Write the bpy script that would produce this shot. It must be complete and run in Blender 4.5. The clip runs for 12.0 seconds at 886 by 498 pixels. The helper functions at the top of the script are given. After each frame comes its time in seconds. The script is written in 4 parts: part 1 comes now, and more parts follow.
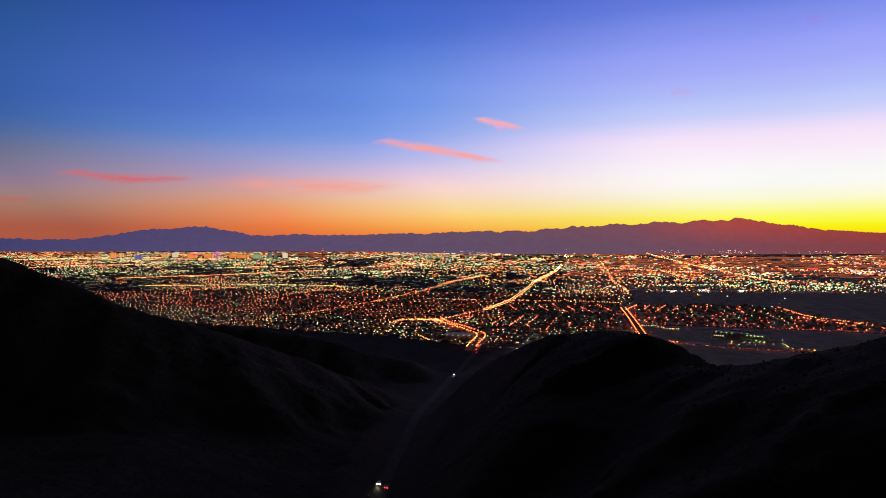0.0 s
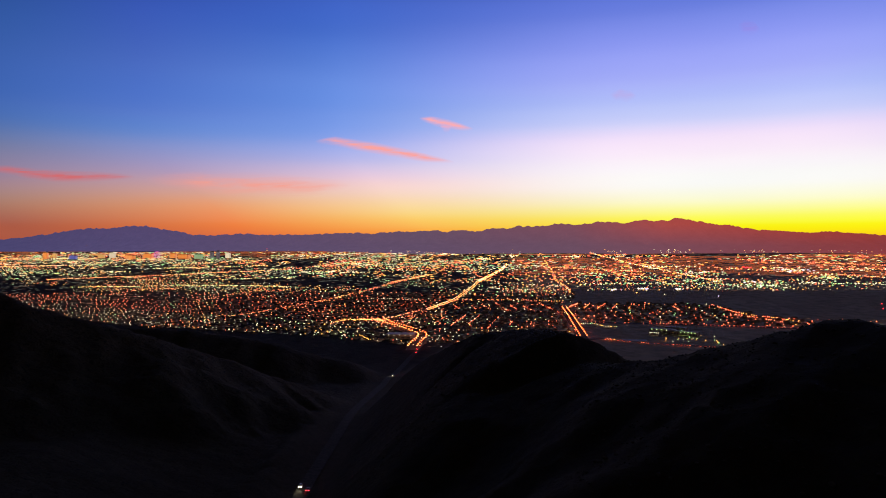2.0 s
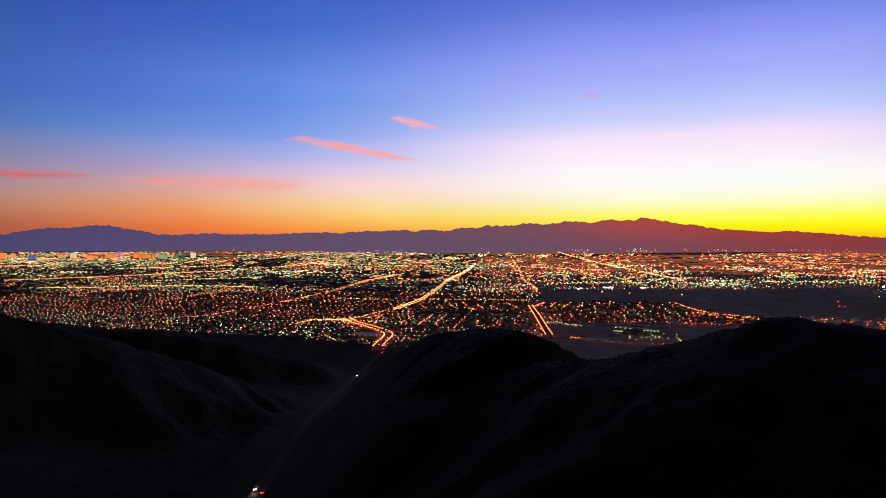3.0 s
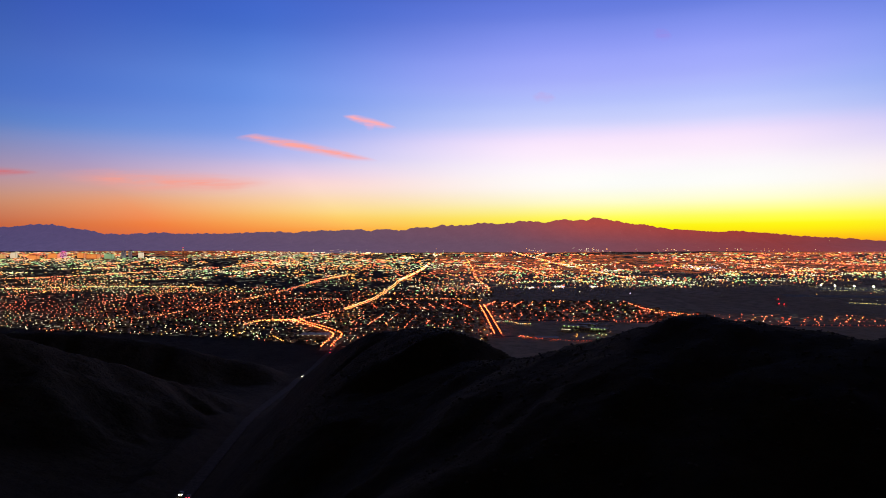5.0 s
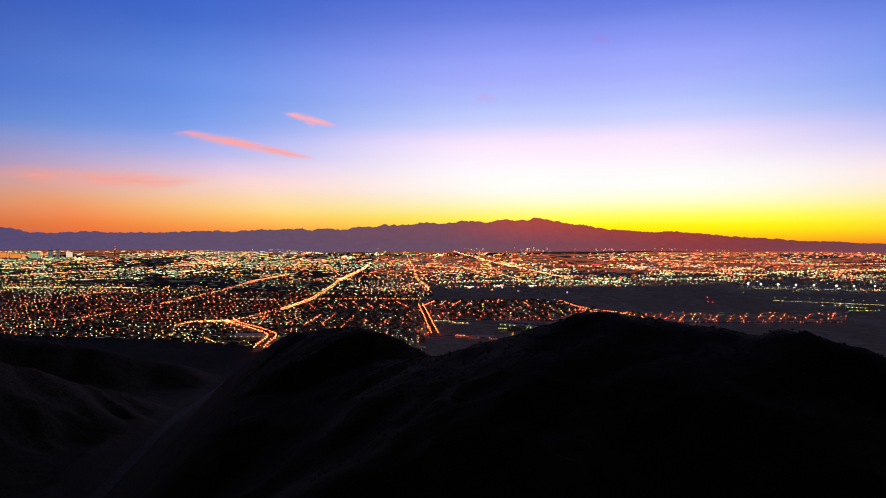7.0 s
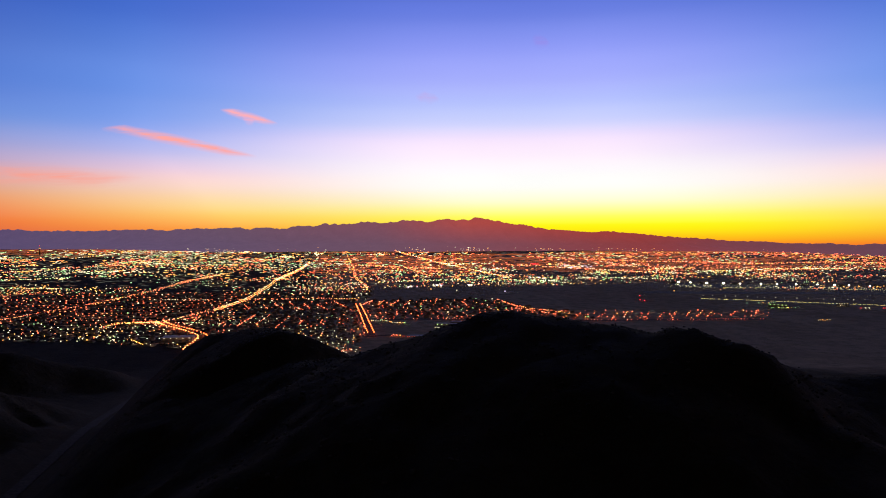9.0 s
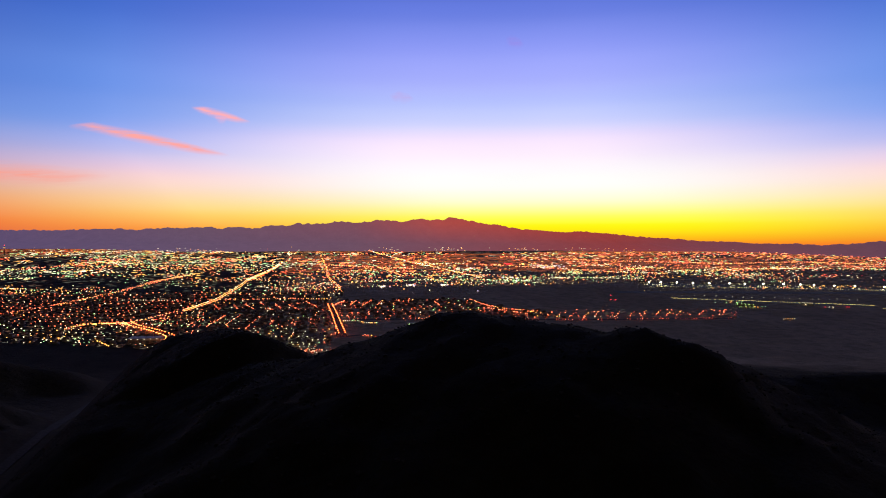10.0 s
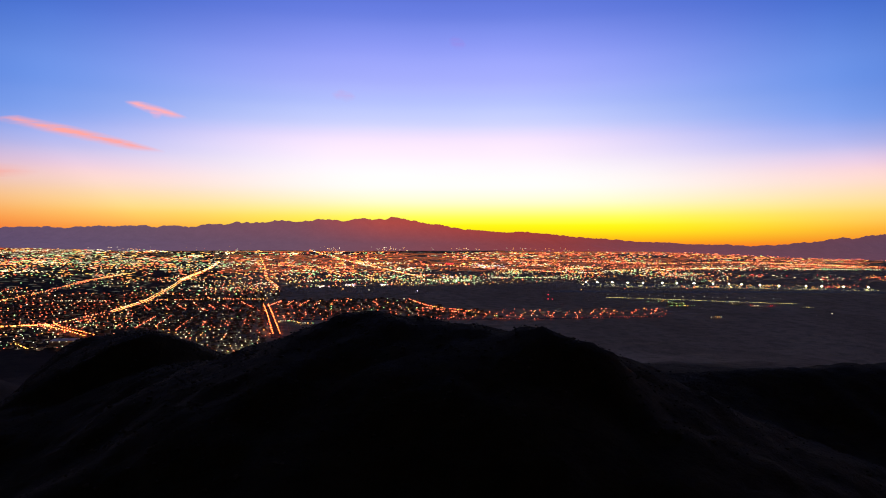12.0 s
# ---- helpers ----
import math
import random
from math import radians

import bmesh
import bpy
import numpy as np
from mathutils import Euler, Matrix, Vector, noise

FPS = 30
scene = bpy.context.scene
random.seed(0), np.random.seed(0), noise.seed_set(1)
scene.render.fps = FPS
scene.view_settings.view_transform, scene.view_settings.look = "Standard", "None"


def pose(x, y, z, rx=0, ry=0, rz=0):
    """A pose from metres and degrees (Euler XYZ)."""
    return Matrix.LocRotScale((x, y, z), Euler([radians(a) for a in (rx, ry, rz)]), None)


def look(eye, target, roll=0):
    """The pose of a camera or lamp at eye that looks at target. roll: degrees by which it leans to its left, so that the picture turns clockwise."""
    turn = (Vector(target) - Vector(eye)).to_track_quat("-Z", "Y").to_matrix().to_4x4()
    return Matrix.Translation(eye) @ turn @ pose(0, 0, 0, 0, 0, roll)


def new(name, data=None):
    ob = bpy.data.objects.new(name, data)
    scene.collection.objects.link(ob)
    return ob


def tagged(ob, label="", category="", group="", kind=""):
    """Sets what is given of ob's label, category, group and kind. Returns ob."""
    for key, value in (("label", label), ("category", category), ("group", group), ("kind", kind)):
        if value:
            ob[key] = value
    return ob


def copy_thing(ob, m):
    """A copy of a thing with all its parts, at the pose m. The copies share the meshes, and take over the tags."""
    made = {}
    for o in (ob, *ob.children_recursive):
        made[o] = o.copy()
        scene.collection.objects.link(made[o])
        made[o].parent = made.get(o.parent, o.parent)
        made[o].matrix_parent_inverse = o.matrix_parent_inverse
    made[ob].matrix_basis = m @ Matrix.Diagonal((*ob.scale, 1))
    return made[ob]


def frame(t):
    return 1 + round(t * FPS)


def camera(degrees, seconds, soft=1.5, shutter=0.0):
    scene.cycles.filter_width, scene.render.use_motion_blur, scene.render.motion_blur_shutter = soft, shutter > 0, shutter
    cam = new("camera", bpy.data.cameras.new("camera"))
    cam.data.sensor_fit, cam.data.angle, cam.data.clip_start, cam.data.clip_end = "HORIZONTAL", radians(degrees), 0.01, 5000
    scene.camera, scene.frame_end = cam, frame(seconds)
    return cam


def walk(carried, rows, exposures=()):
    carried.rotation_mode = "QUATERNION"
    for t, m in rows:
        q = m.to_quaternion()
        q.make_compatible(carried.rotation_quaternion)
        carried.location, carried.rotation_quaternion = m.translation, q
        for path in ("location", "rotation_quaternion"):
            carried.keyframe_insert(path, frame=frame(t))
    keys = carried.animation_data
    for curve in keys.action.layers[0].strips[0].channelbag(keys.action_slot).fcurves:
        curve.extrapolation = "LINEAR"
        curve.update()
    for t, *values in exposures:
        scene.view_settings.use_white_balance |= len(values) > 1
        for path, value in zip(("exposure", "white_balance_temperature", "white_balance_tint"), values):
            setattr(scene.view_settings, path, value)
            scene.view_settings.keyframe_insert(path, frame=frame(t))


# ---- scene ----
# ---------------------------------------------------------------- camera and its way
cam = camera(65.43, 12.0, soft=1.0)
EYE = 220.0      # height of the first eye over the foot of the plain
DEEP = 3800.0    # where the plain meets the foot of the far range
ROWS = [
    (0.0, 0, 0, -0, 12.652, 0.113, -0.005),
    (0.5, 3.46, 1.182, -0.142, 11.537, 0.11, 0.021),
    (1.0, 6.852, 2.28, -0.29, 10.658, 0.106, 0.018),
    (1.5, 10.164, 3.284, -0.41, 9.643, 0.099, 0.054),
    (2.0, 13.554, 4.213, -0.476, 8.459, 0.094, 0.08),
    (2.5, 17.008, 5.028, -0.489, 7.195, 0.079, 0.111),
    (3.0, 20.537, 5.705, -0.495, 5.984, 0.049, 0.142),
    (5.0, 34.127, 7.947, -0.582, 2.461, -0, 0.178),
    (5.5, 37.583, 8.443, -0.733, 1.283, -0.02, 0.163),
    (6.0, 40.997, 8.996, -0.9, 0, -0.028, 0.206),
    (6.5, 44.321, 9.515, -1.075, -1.1, -0.028, 0.164),
    (7.0, 47.51, 9.957, -1.24, -2.124, -0.031, 0.112),
    (9.0, 59.994, 9.985, -1.182, -6.807, -0.088, 0.077),
    (9.5, 62.928, 9.729, -1.115, -7.803, -0.092, 0.061),
    (10.0, 65.878, 9.399, -1.075, -8.867, -0.101, 0.018),
    (10.5, 68.867, 9.054, -1.071, -10.12, -0.109, -0.013),
    (11.0, 71.993, 8.69, -1.101, -11.611, -0.117, -0.066),
    (11.5, 75.292, 8.293, -1.142, -12.722, -0.112, -0.118),
    (12.0, 78.8, 7.893, -1.189, -13.459, -0.111, -0.162),
]
walk(cam, [(t, pose(x, y, EYE + z, 90 + pitch, roll, yaw)) for t, x, y, z, yaw, pitch, roll in ROWS], [(0.0, -0.07), (4.0, -0.03), (8.0, 0.0), (12.0, 0.02)])

# ---------------------------------------------------------------- dusk sky
SUN_AZ = radians(13.0)   # the afterglow stands this far to the right of the y axis, and at the horizon a little farther


def srgb(r, g, b):
    return tuple(((c / 255 + 0.055) / 1.055) ** 2.4 if c > 10 else c / 255 / 12.92 for c in (r, g, b)) + (1.0,)


world = bpy.data.worlds.new("dusk")
scene.world = world
world.use_nodes = True
WN, WL = world.node_tree.nodes, world.node_tree.links
WN.clear()


def wmath(op, a, b=None, clamp=False):
    n = WN.new("ShaderNodeMath")
    n.operation, n.use_clamp = op, clamp
    for i, v in enumerate((a, b)):
        if v is None:
            continue
        if isinstance(v, (int, float)):
            n.inputs[i].default_value = v
        else:
            WL.new(v, n.inputs[i])
    return n.outputs[0]


def wramp(fac, stops, smooth="LINEAR"):
    n = WN.new("ShaderNodeValToRGB")
    n.color_ramp.interpolation = smooth
    e = n.color_ramp.elements
    while len(e) < len(stops):
        e.new(0.5)
    for k, (p, c) in enumerate(stops):
        e[k].position, e[k].color = p, c
    WL.new(fac, n.inputs[0])
    return n.outputs[0]


def wmix(fac, a, b, mode="MIX"):
    n = WN.new("ShaderNodeMix")
    n.data_type, n.blend_type = "RGBA", mode
    for sock, v in ((n.inputs[0], fac), (n.inputs[6], a), (n.inputs[7], b)):
        if isinstance(v, (int, float, tuple)):
            sock.default_value = v
        else:
            WL.new(v, sock)
    return n.outputs[2]


coord = WN.new("ShaderNodeTexCoord")
xyz = WN.new("ShaderNodeSeparateXYZ")
WL.new(coord.outputs["Generated"], xyz.inputs[0])
elev = wmath("DIVIDE", wmath("ARCSINE", xyz.outputs[2]), radians(60.0), True)      # 0 at the horizon, 1 at 60 degrees
lean = wmath("MULTIPLY", wmath("SUBTRACT", 1.0, wmath("MULTIPLY", elev, 7.5, True)), radians(9.0))
azim = wmath("SUBTRACT", wmath("SUBTRACT", wmath("ARCTAN2", xyz.outputs[0], xyz.outputs[1]), SUN_AZ), lean)
azim = wmath("ABSOLUTE", wmath("ARCTAN2", wmath("SINE", azim), wmath("COSINE", azim)))
off_sun = wmath("DIVIDE", azim, math.pi)                                           # 0 at the afterglow, 1 behind


def deg(rows):
    return [(d / 60.0, srgb(*c)) for d, c in rows]


glow = wramp(elev, deg([(0, (255, 120, 30)), (0.5, (255, 168, 18)), (1.2, (255, 222, 8)), (2.0, (255, 252, 40)), (2.8, (255, 255, 122)), (3.6, (255, 255, 196)), (4.8, (255, 255, 244)), (6, (255, 253, 253)), (7.3, (255, 242, 254)), (8.9, (246, 229, 255)), (10, (212, 214, 255)), (11.5, (186, 198, 255)),
                        (13.3, (168, 178, 254)), (15.5, (148, 160, 249)), (18, (114, 134, 231)), (20, (88, 112, 212)), (25, (58, 74, 160)), (32, (68, 55, 82)), (42, (46, 35, 43)), (60, (22, 17, 18))]), "CARDINAL")
side = wramp(elev, deg([(0, (235, 110, 40)), (0.9, (245, 140, 50)), (1.7, (255, 175, 75)), (2.9, (254, 212, 125)), (4.4, (253, 217, 186)), (5.8, (242, 207, 218)), (7.2, (192, 188, 235)), (9, (138, 165, 238)), (11.3, (108, 148, 232)), (14, (96, 138, 226)), (17, (68, 112, 208)), (20, (56, 96, 196)),
                        (25, (42, 70, 150)), (32, (54, 50, 76)), (42, (36, 29, 37)), (60, (17, 14, 15))]), "CARDINAL")
flank = wramp(elev, deg([(0, (210, 95, 55)), (1.2, (228, 112, 60)), (2.3, (240, 135, 75)), (4.1, (225, 160, 130)), (5.9, (182, 156, 185)), (8.5, (115, 140, 205)), (10.7, (82, 120, 205)), (14.5, (68, 104, 194)), (19, (45, 80, 175)), (25, (32, 52, 112)), (32, (22, 28, 54)), (42, (14, 14, 24)), (60, (8, 7, 10))]), "CARDINAL")
wide = wramp(elev, deg([(0, (172, 84, 62)), (1.1, (175, 88, 65)), (2.0, (172, 95, 75)), (3.6, (165, 125, 115)), (5.2, (140, 122, 148)), (7.5, (92, 107, 142)), (9.4, (52, 92, 160)), (12.8, (40, 86, 160)), (16.9, (25, 78, 140)), (25, (18, 42, 84)), (32, (14, 23, 44)), (42, (10, 12, 21)), (60, (7, 7, 10))]), "CARDINAL")
f1 = wramp(off_sun, [(0.025, (0, 0, 0, 1)), (0.188, (1, 1, 1, 1))], "EASE")
f2 = wramp(off_sun, [(0.165, (0, 0, 0, 1)), (0.25, (1, 1, 1, 1))])
f3 = wramp(off_sun, [(0.25, (0, 0, 0, 1)), (0.335, (1, 1, 1, 1))])
dusk = wmix(f3, wmix(f2, wmix(f1, glow, side), flank), wide)
# night comes up behind and overhead
night = wramp(off_sun, [(0.36, (1, 1, 1, 1)), (0.55, (0.10, 0.10, 0.10, 1)), (0.8, (0.012, 0.014, 0.02, 1))], "EASE")
dusk = wmix(1.0, dusk, night, "MULTIPLY")
haze = WN.new("ShaderNodeTexNoise")
haze.inputs["Scale"].default_value, haze.inputs["Detail"].default_value = 3.0, 3.0
stretch = WN.new("ShaderNodeMapping")
stretch.inputs["Scale"].default_value = (1, 1, 4)
WL.new(coord.outputs["Generated"], stretch.inputs[0])
WL.new(stretch.outputs[0], haze.inputs["Vector"])
veil = wramp(haze.outputs[0], [(0.35, (0.98, 0.98, 0.985, 1)), (0.65, (1.02, 1.01, 1.01, 1))])
dusk = wmix(1.0, dusk, veil, "MULTIPLY")
dusk = wmix(1.0, dusk, (0.0100, 0.0082, 0.0066, 1.0), "ADD")      # the city's own light in the night air
back = WN.new("ShaderNodeBackground")
back.inputs[1].default_value = 1.0
WL.new(dusk, back.inputs[0])
wout = WN.new("ShaderNodeOutputWorld")
WL.new(back.outputs[0], wout.inputs[0])

# ---------------------------------------------------------------- materials


class Mat:
    """A node material and short ways to add to it."""

    def __init__(self, name):
        self.m = bpy.data.materials.new(name)
        self.m.use_nodes = True
        self.n, self.l = self.m.node_tree.nodes, self.m.node_tree.links
        self.b = self.n["Principled BSDF"]

    def put(self, sock, v):
        if isinstance(v, (int, float)):
            sock.default_value = v
        elif isinstance(v, tuple):
            sock.default_value = v if len(v) == len(sock.default_value) else (*v, 1.0)[:len(sock.default_value)]
        else:
            self.l.new(v, sock)

    def place(self, kind="Object", scale=(1, 1, 1)):
        c = self.n.new("ShaderNodeTexCoord")
        m = self.n.new("ShaderNodeMapping")
        m.inputs["Scale"].default_value = scale
        self.l.new(c.outputs[kind], m.inputs[0])
        return m.outputs[0]

    def noise(self, size, detail=6.0, rough=0.6, where=None, warp=0.0):
        t = self.n.new("ShaderNodeTexNoise")
        t.inputs["Scale"].default_value, t.inputs["Detail"].default_value = 1.0 / size, detail
        t.inputs["Roughness"].default_value, t.inputs["Distortion"].default_value = rough, warp
        self.l.new(where or self.place(), t.inputs["Vector"])
        return t.outputs[0]

    def ramp(self, fac, stops, mode="LINEAR"):
        r = self.n.new("ShaderNodeValToRGB")
        r.color_ramp.interpolation = mode
        e = r.color_ramp.elements
        while len(e) < len(stops):
            e.new(0.5)
        for k, (p, c) in enumerate(stops):
            c = (c, c, c) if isinstance(c, (int, float)) else c
            e[k].position, e[k].color = p, (*c[:3], 1.0)
        self.l.new(fac, r.inputs[0])
        return r.outputs[0]

    def mix(self, fac, a, b, mode="MIX"):
        x = self.n.new("ShaderNodeMix")
        x.data_type, x.blend_type = "RGBA", mode
        for s, v in ((x.inputs[0], fac), (x.inputs[6], a), (x.inputs[7], b)):
            self.put(s, v)
        return x.outputs[2]

    def math(self, op, a, b=0.0, clamp=False):
        x = self.n.new("ShaderNodeMath")
        x.operation, x.use_clamp = op, clamp
        self.put(x.inputs[0], a), self.put(x.inputs[1], b)
        return x.outputs[0]

    def bump(self, height, strength=0.5, distance=0.3):
        x = self.n.new("ShaderNodeBump")
        x.inputs["Strength"].default_value, x.inputs["Distance"].default_value = strength, distance
        self.l.new(height, x.inputs["Height"])
        self.l.new(x.outputs[0], self.b.inputs["Normal"])

    def set(self, **k):
        for key, v in k.items():
            self.put(self.b.inputs[key.replace("_", " ")], v)
        return self.m


def plain_mat(name, colour, rough=0.7, metal=0.0, grain=0.15, size=0.5):
    s = Mat(name)
    v = s.noise(size)
    c = s.mix(s.ramp(v, [(0.35, 0.0), (0.65, 1.0)]), tuple(q * (1 - grain) for q in colour), tuple(min(1, q * (1 + grain)) for q in colour))
    s.bump(v, 0.2, 0.05)
    return s.set(Base_Color=c, Roughness=rough, Metallic=metal, Specular_IOR_Level=0.1 if rough > 0.8 else 0.5)


def lamp_mat(name, colour, strength, casts=False, base=(0.9, 0.9, 0.9, 1)):
    s = Mat(name)
    s.m.cycles.emission_sampling = "AUTO" if casts else "NONE"
    return s.set(Base_Color=base, Emission_Color=(*colour, 1.0), Emission_Strength=strength)


def ground_mat():
    """Dry limestone slopes with scree and low scrub, running out into pale gravel and washes."""
    s = Mat("desert_ground")
    big, mid, fine = s.noise(70.0, 5), s.noise(9.0, 7, 0.65), s.noise(1.4, 6, 0.7)
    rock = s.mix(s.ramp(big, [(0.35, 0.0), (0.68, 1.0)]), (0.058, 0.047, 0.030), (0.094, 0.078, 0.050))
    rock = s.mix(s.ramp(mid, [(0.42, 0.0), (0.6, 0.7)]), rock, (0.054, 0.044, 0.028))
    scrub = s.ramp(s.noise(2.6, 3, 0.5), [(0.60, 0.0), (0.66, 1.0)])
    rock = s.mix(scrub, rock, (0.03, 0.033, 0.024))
    broad = s.noise(150.0, 6, 0.6, s.place("Object", (1.0, 0.35, 1.0)), 0.9)
    wash = s.noise(60.0, 6, 0.7, s.place("Object", (0.5, 1.6, 1.0)), 1.5)
    pale = s.mix(s.ramp(broad, [(0.38, 0.0), (0.62, 1.0)]), (0.60, 0.46, 0.31), (0.78, 0.62, 0.44))
    pale = s.mix(s.ramp(wash, [(0.55, 0.0), (0.63, 0.65)]), pale, (0.80, 0.62, 0.38))
    pale = s.mix(s.ramp(s.noise(22.0, 6, 0.65), [(0.45, 0.0), (0.66, 0.7)]), pale, (0.36, 0.285, 0.19))
    pos = s.n.new("ShaderNodeSeparateXYZ")
    s.l.new(s.place(), pos.inputs[0])
    # darker flats to the west; haze and city glow put into the paler east
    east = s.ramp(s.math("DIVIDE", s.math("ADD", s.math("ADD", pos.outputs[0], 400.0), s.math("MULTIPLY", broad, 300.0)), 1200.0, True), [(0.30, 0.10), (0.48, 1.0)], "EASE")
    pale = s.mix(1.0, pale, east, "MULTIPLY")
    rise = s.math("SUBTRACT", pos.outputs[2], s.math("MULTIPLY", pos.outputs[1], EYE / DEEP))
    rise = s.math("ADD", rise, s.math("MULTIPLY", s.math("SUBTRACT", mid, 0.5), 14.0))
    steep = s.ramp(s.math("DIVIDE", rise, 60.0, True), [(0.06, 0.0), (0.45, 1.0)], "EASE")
    s.bump(s.math("ADD", s.math("MULTIPLY", mid, 3.0), fine), 0.9, 0.9)
    wash_mask = s.n.new("ShaderNodeAttribute")
    wash_mask.attribute_name = "gravel"
    ridge_shade = s.n.new("ShaderNodeAttribute")
    ridge_shade.attribute_name = "ridge_shade"
    # deep shade of the eastern ridges, painted as near-black rock
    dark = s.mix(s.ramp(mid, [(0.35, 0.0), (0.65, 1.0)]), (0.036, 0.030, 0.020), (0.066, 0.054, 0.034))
    rock = s.mix(ridge_shade.outputs["Fac"], rock, dark)
    floor_ = s.math("MULTIPLY", wash_mask.outputs["Fac"], s.ramp(s.noise(16.0, 5, 0.65, None, 1.0), [(0.3, 0.35), (0.62, 1.0)]), True)
    rock = s.mix(floor_, rock, s.mix(s.ramp(fine, [(0.3, 0.0), (0.7, 1.0)]), (0.078, 0.066, 0.048), (0.12, 0.104, 0.076)))
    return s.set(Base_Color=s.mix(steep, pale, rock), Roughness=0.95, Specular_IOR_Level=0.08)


GROUND = ground_mat()
ASPHALT = plain_mat("asphalt", (0.14, 0.13, 0.12), 0.9, 0, 0.3, 3.0)
STEEL = plain_mat("galvanised_steel", (0.35, 0.35, 0.36), 0.5, 0.8)
STUCCO = plain_mat("stucco", (0.55, 0.46, 0.37), 0.9, 0, 0.35, 30.0)
TILE = plain_mat("roof_tile", (0.34, 0.21, 0.15), 0.85, 0, 0.4, 25.0)
SODIUM = (1.0, 0.17, 0.07)
LIGHTS = {
    "amber": lamp_mat("sodium_light", SODIUM, 6.0, True),
    "amber_low": lamp_mat("dim_sodium_light", (1.0, 0.10, 0.03), 2.2),
    "gold": lamp_mat("golden_light", (1.0, 0.42, 0.08), 4.6, True),
    "white": lamp_mat("white_light", (1.0, 0.84, 0.50), 3.6, True),
    "white_low": lamp_mat("dim_white_light", (1.0, 0.94, 0.62), 1.7),
    # glowing lumps that stand in for lamplight on the ground between the lamps
    "glimmer": lamp_mat("lamplit_ground_glow", (1.0, 0.50, 0.32), 0.12, False, (0.22, 0.16, 0.11, 1)),
    "glimmer_green": lamp_mat("green_ground_glow", (0.86, 0.88, 0.68), 0.11, False, (0.16, 0.17, 0.11, 1)),
    "far_glow": lamp_mat("far_orange_glow", (1.0, 0.22, 0.045), 0.42),
    "far_glow_gold": lamp_mat("far_golden_glow", (0.95, 0.60, 0.22), 0.28),
    "green": lamp_mat("mercury_light", (0.48, 1.0, 0.38), 2.5),
    "taxi": lamp_mat("taxiway_glow", (1.0, 0.80, 0.25), 4.0, True),
    "red": lamp_mat("red_light", (1.0, 0.02, 0.03), 3.5),
    "blue": lamp_mat("blue_white_light", (0.80, 0.70, 1.0), 2.6),
}
ROADLIGHT = lamp_mat("road_sodium_light", (1.0, 0.13, 0.03), 13.0, True)
ROADGOLD = lamp_mat("road_golden_light", (1.0, 0.20, 0.045), 13.0, True)
HEADLIGHT = lamp_mat("headlight", (1.0, 0.88, 0.62), 40.0, True)
TAILLIGHT = lamp_mat("taillight", (1.0, 0.02, 0.03), 26.0)
FLOODLIGHT = lamp_mat("floodlight", (1.0, 0.95, 0.55), 80.0, True)

# ---------------------------------------------------------------- shapes


def part(name, bm, mat, parent=None, label=""):
    me = bpy.data.meshes.new(name)
    bm.to_mesh(me)
    bm.free()
    me.materials.append(mat)
    ob = new(name, me)
    if parent is not None:
        ob.parent = parent
    return tagged(ob, label) if label else ob


def thing(name, at, label, category, group="", turn=0.0):
    ob = new(name)
    ob.location, ob.rotation_euler = at, (0, 0, turn)
    return tagged(ob, label, category, group)


def add_box(bm, x, y, z, sx, sy, sz, bevel=0.0, turn=0.0, top=1.0):
    """A box centred at x, y with its foot at z; top narrows it upwards."""
    m = Matrix.Translation((x, y, z + sz / 2)) @ Matrix.Rotation(turn, 4, "Z") @ Matrix.Diagonal((sx, sy, sz, 1))
    vs = bmesh.ops.create_cube(bm, size=1.0, matrix=m)["verts"]
    if top != 1.0:
        c = Vector((x, y, 0))
        for v in vs:
            if v.co.z > z + sz / 2:
                v.co.x, v.co.y = c.x + (v.co.x - c.x) * top, c.y + (v.co.y - c.y) * top
    if bevel:
        es = list({e for v in vs for e in v.link_edges})
        bmesh.ops.bevel(bm, geom=es, offset=bevel, segments=2, affect="EDGES")
    return bm


def add_rod(bm, a, b, r0, r1, n=8):
    a, b = Vector(a), Vector(b)
    d = b - a
    m = Matrix.Translation((a + b) / 2) @ d.to_track_quat("Z", "Y").to_matrix().to_4x4()
    bmesh.ops.create_cone(bm, cap_ends=True, segments=n, radius1=r0, radius2=r1, depth=d.length, matrix=m)
    return bm


def box(*a, **k):
    return add_box(bmesh.new(), *a, **k)


def rod(*a, **k):
    return add_rod(bmesh.new(), *a, **k)


def sheet(name, verts, faces, mat, smooth=False):
    me = bpy.data.meshes.new(name)
    me.from_pydata(verts, [], faces)
    me.materials.append(mat)
    if smooth:
        me.polygons.foreach_set("use_smooth", [True] * len(me.polygons))
    me.update()
    return new(name, me)


# ---------------------------------------------------------------- lie of the land
SEED = np.random.RandomState(7)
LATTICE = SEED.rand(256, 256)


def vnoise(x, y):
    """Smooth value noise between -1 and 1."""
    xi, yi = np.floor(x).astype(int), np.floor(y).astype(int)
    fx, fy = x - xi, y - yi
    fx, fy = fx * fx * (3 - 2 * fx), fy * fy * (3 - 2 * fy)
    g = lambda i, j: LATTICE[i % 256, j % 256]
    a = g(xi, yi) * (1 - fx) + g(xi + 1, yi) * fx
    b = g(xi, yi + 1) * (1 - fx) + g(xi + 1, yi + 1) * fx
    return (a * (1 - fy) + b * fy) * 2 - 1


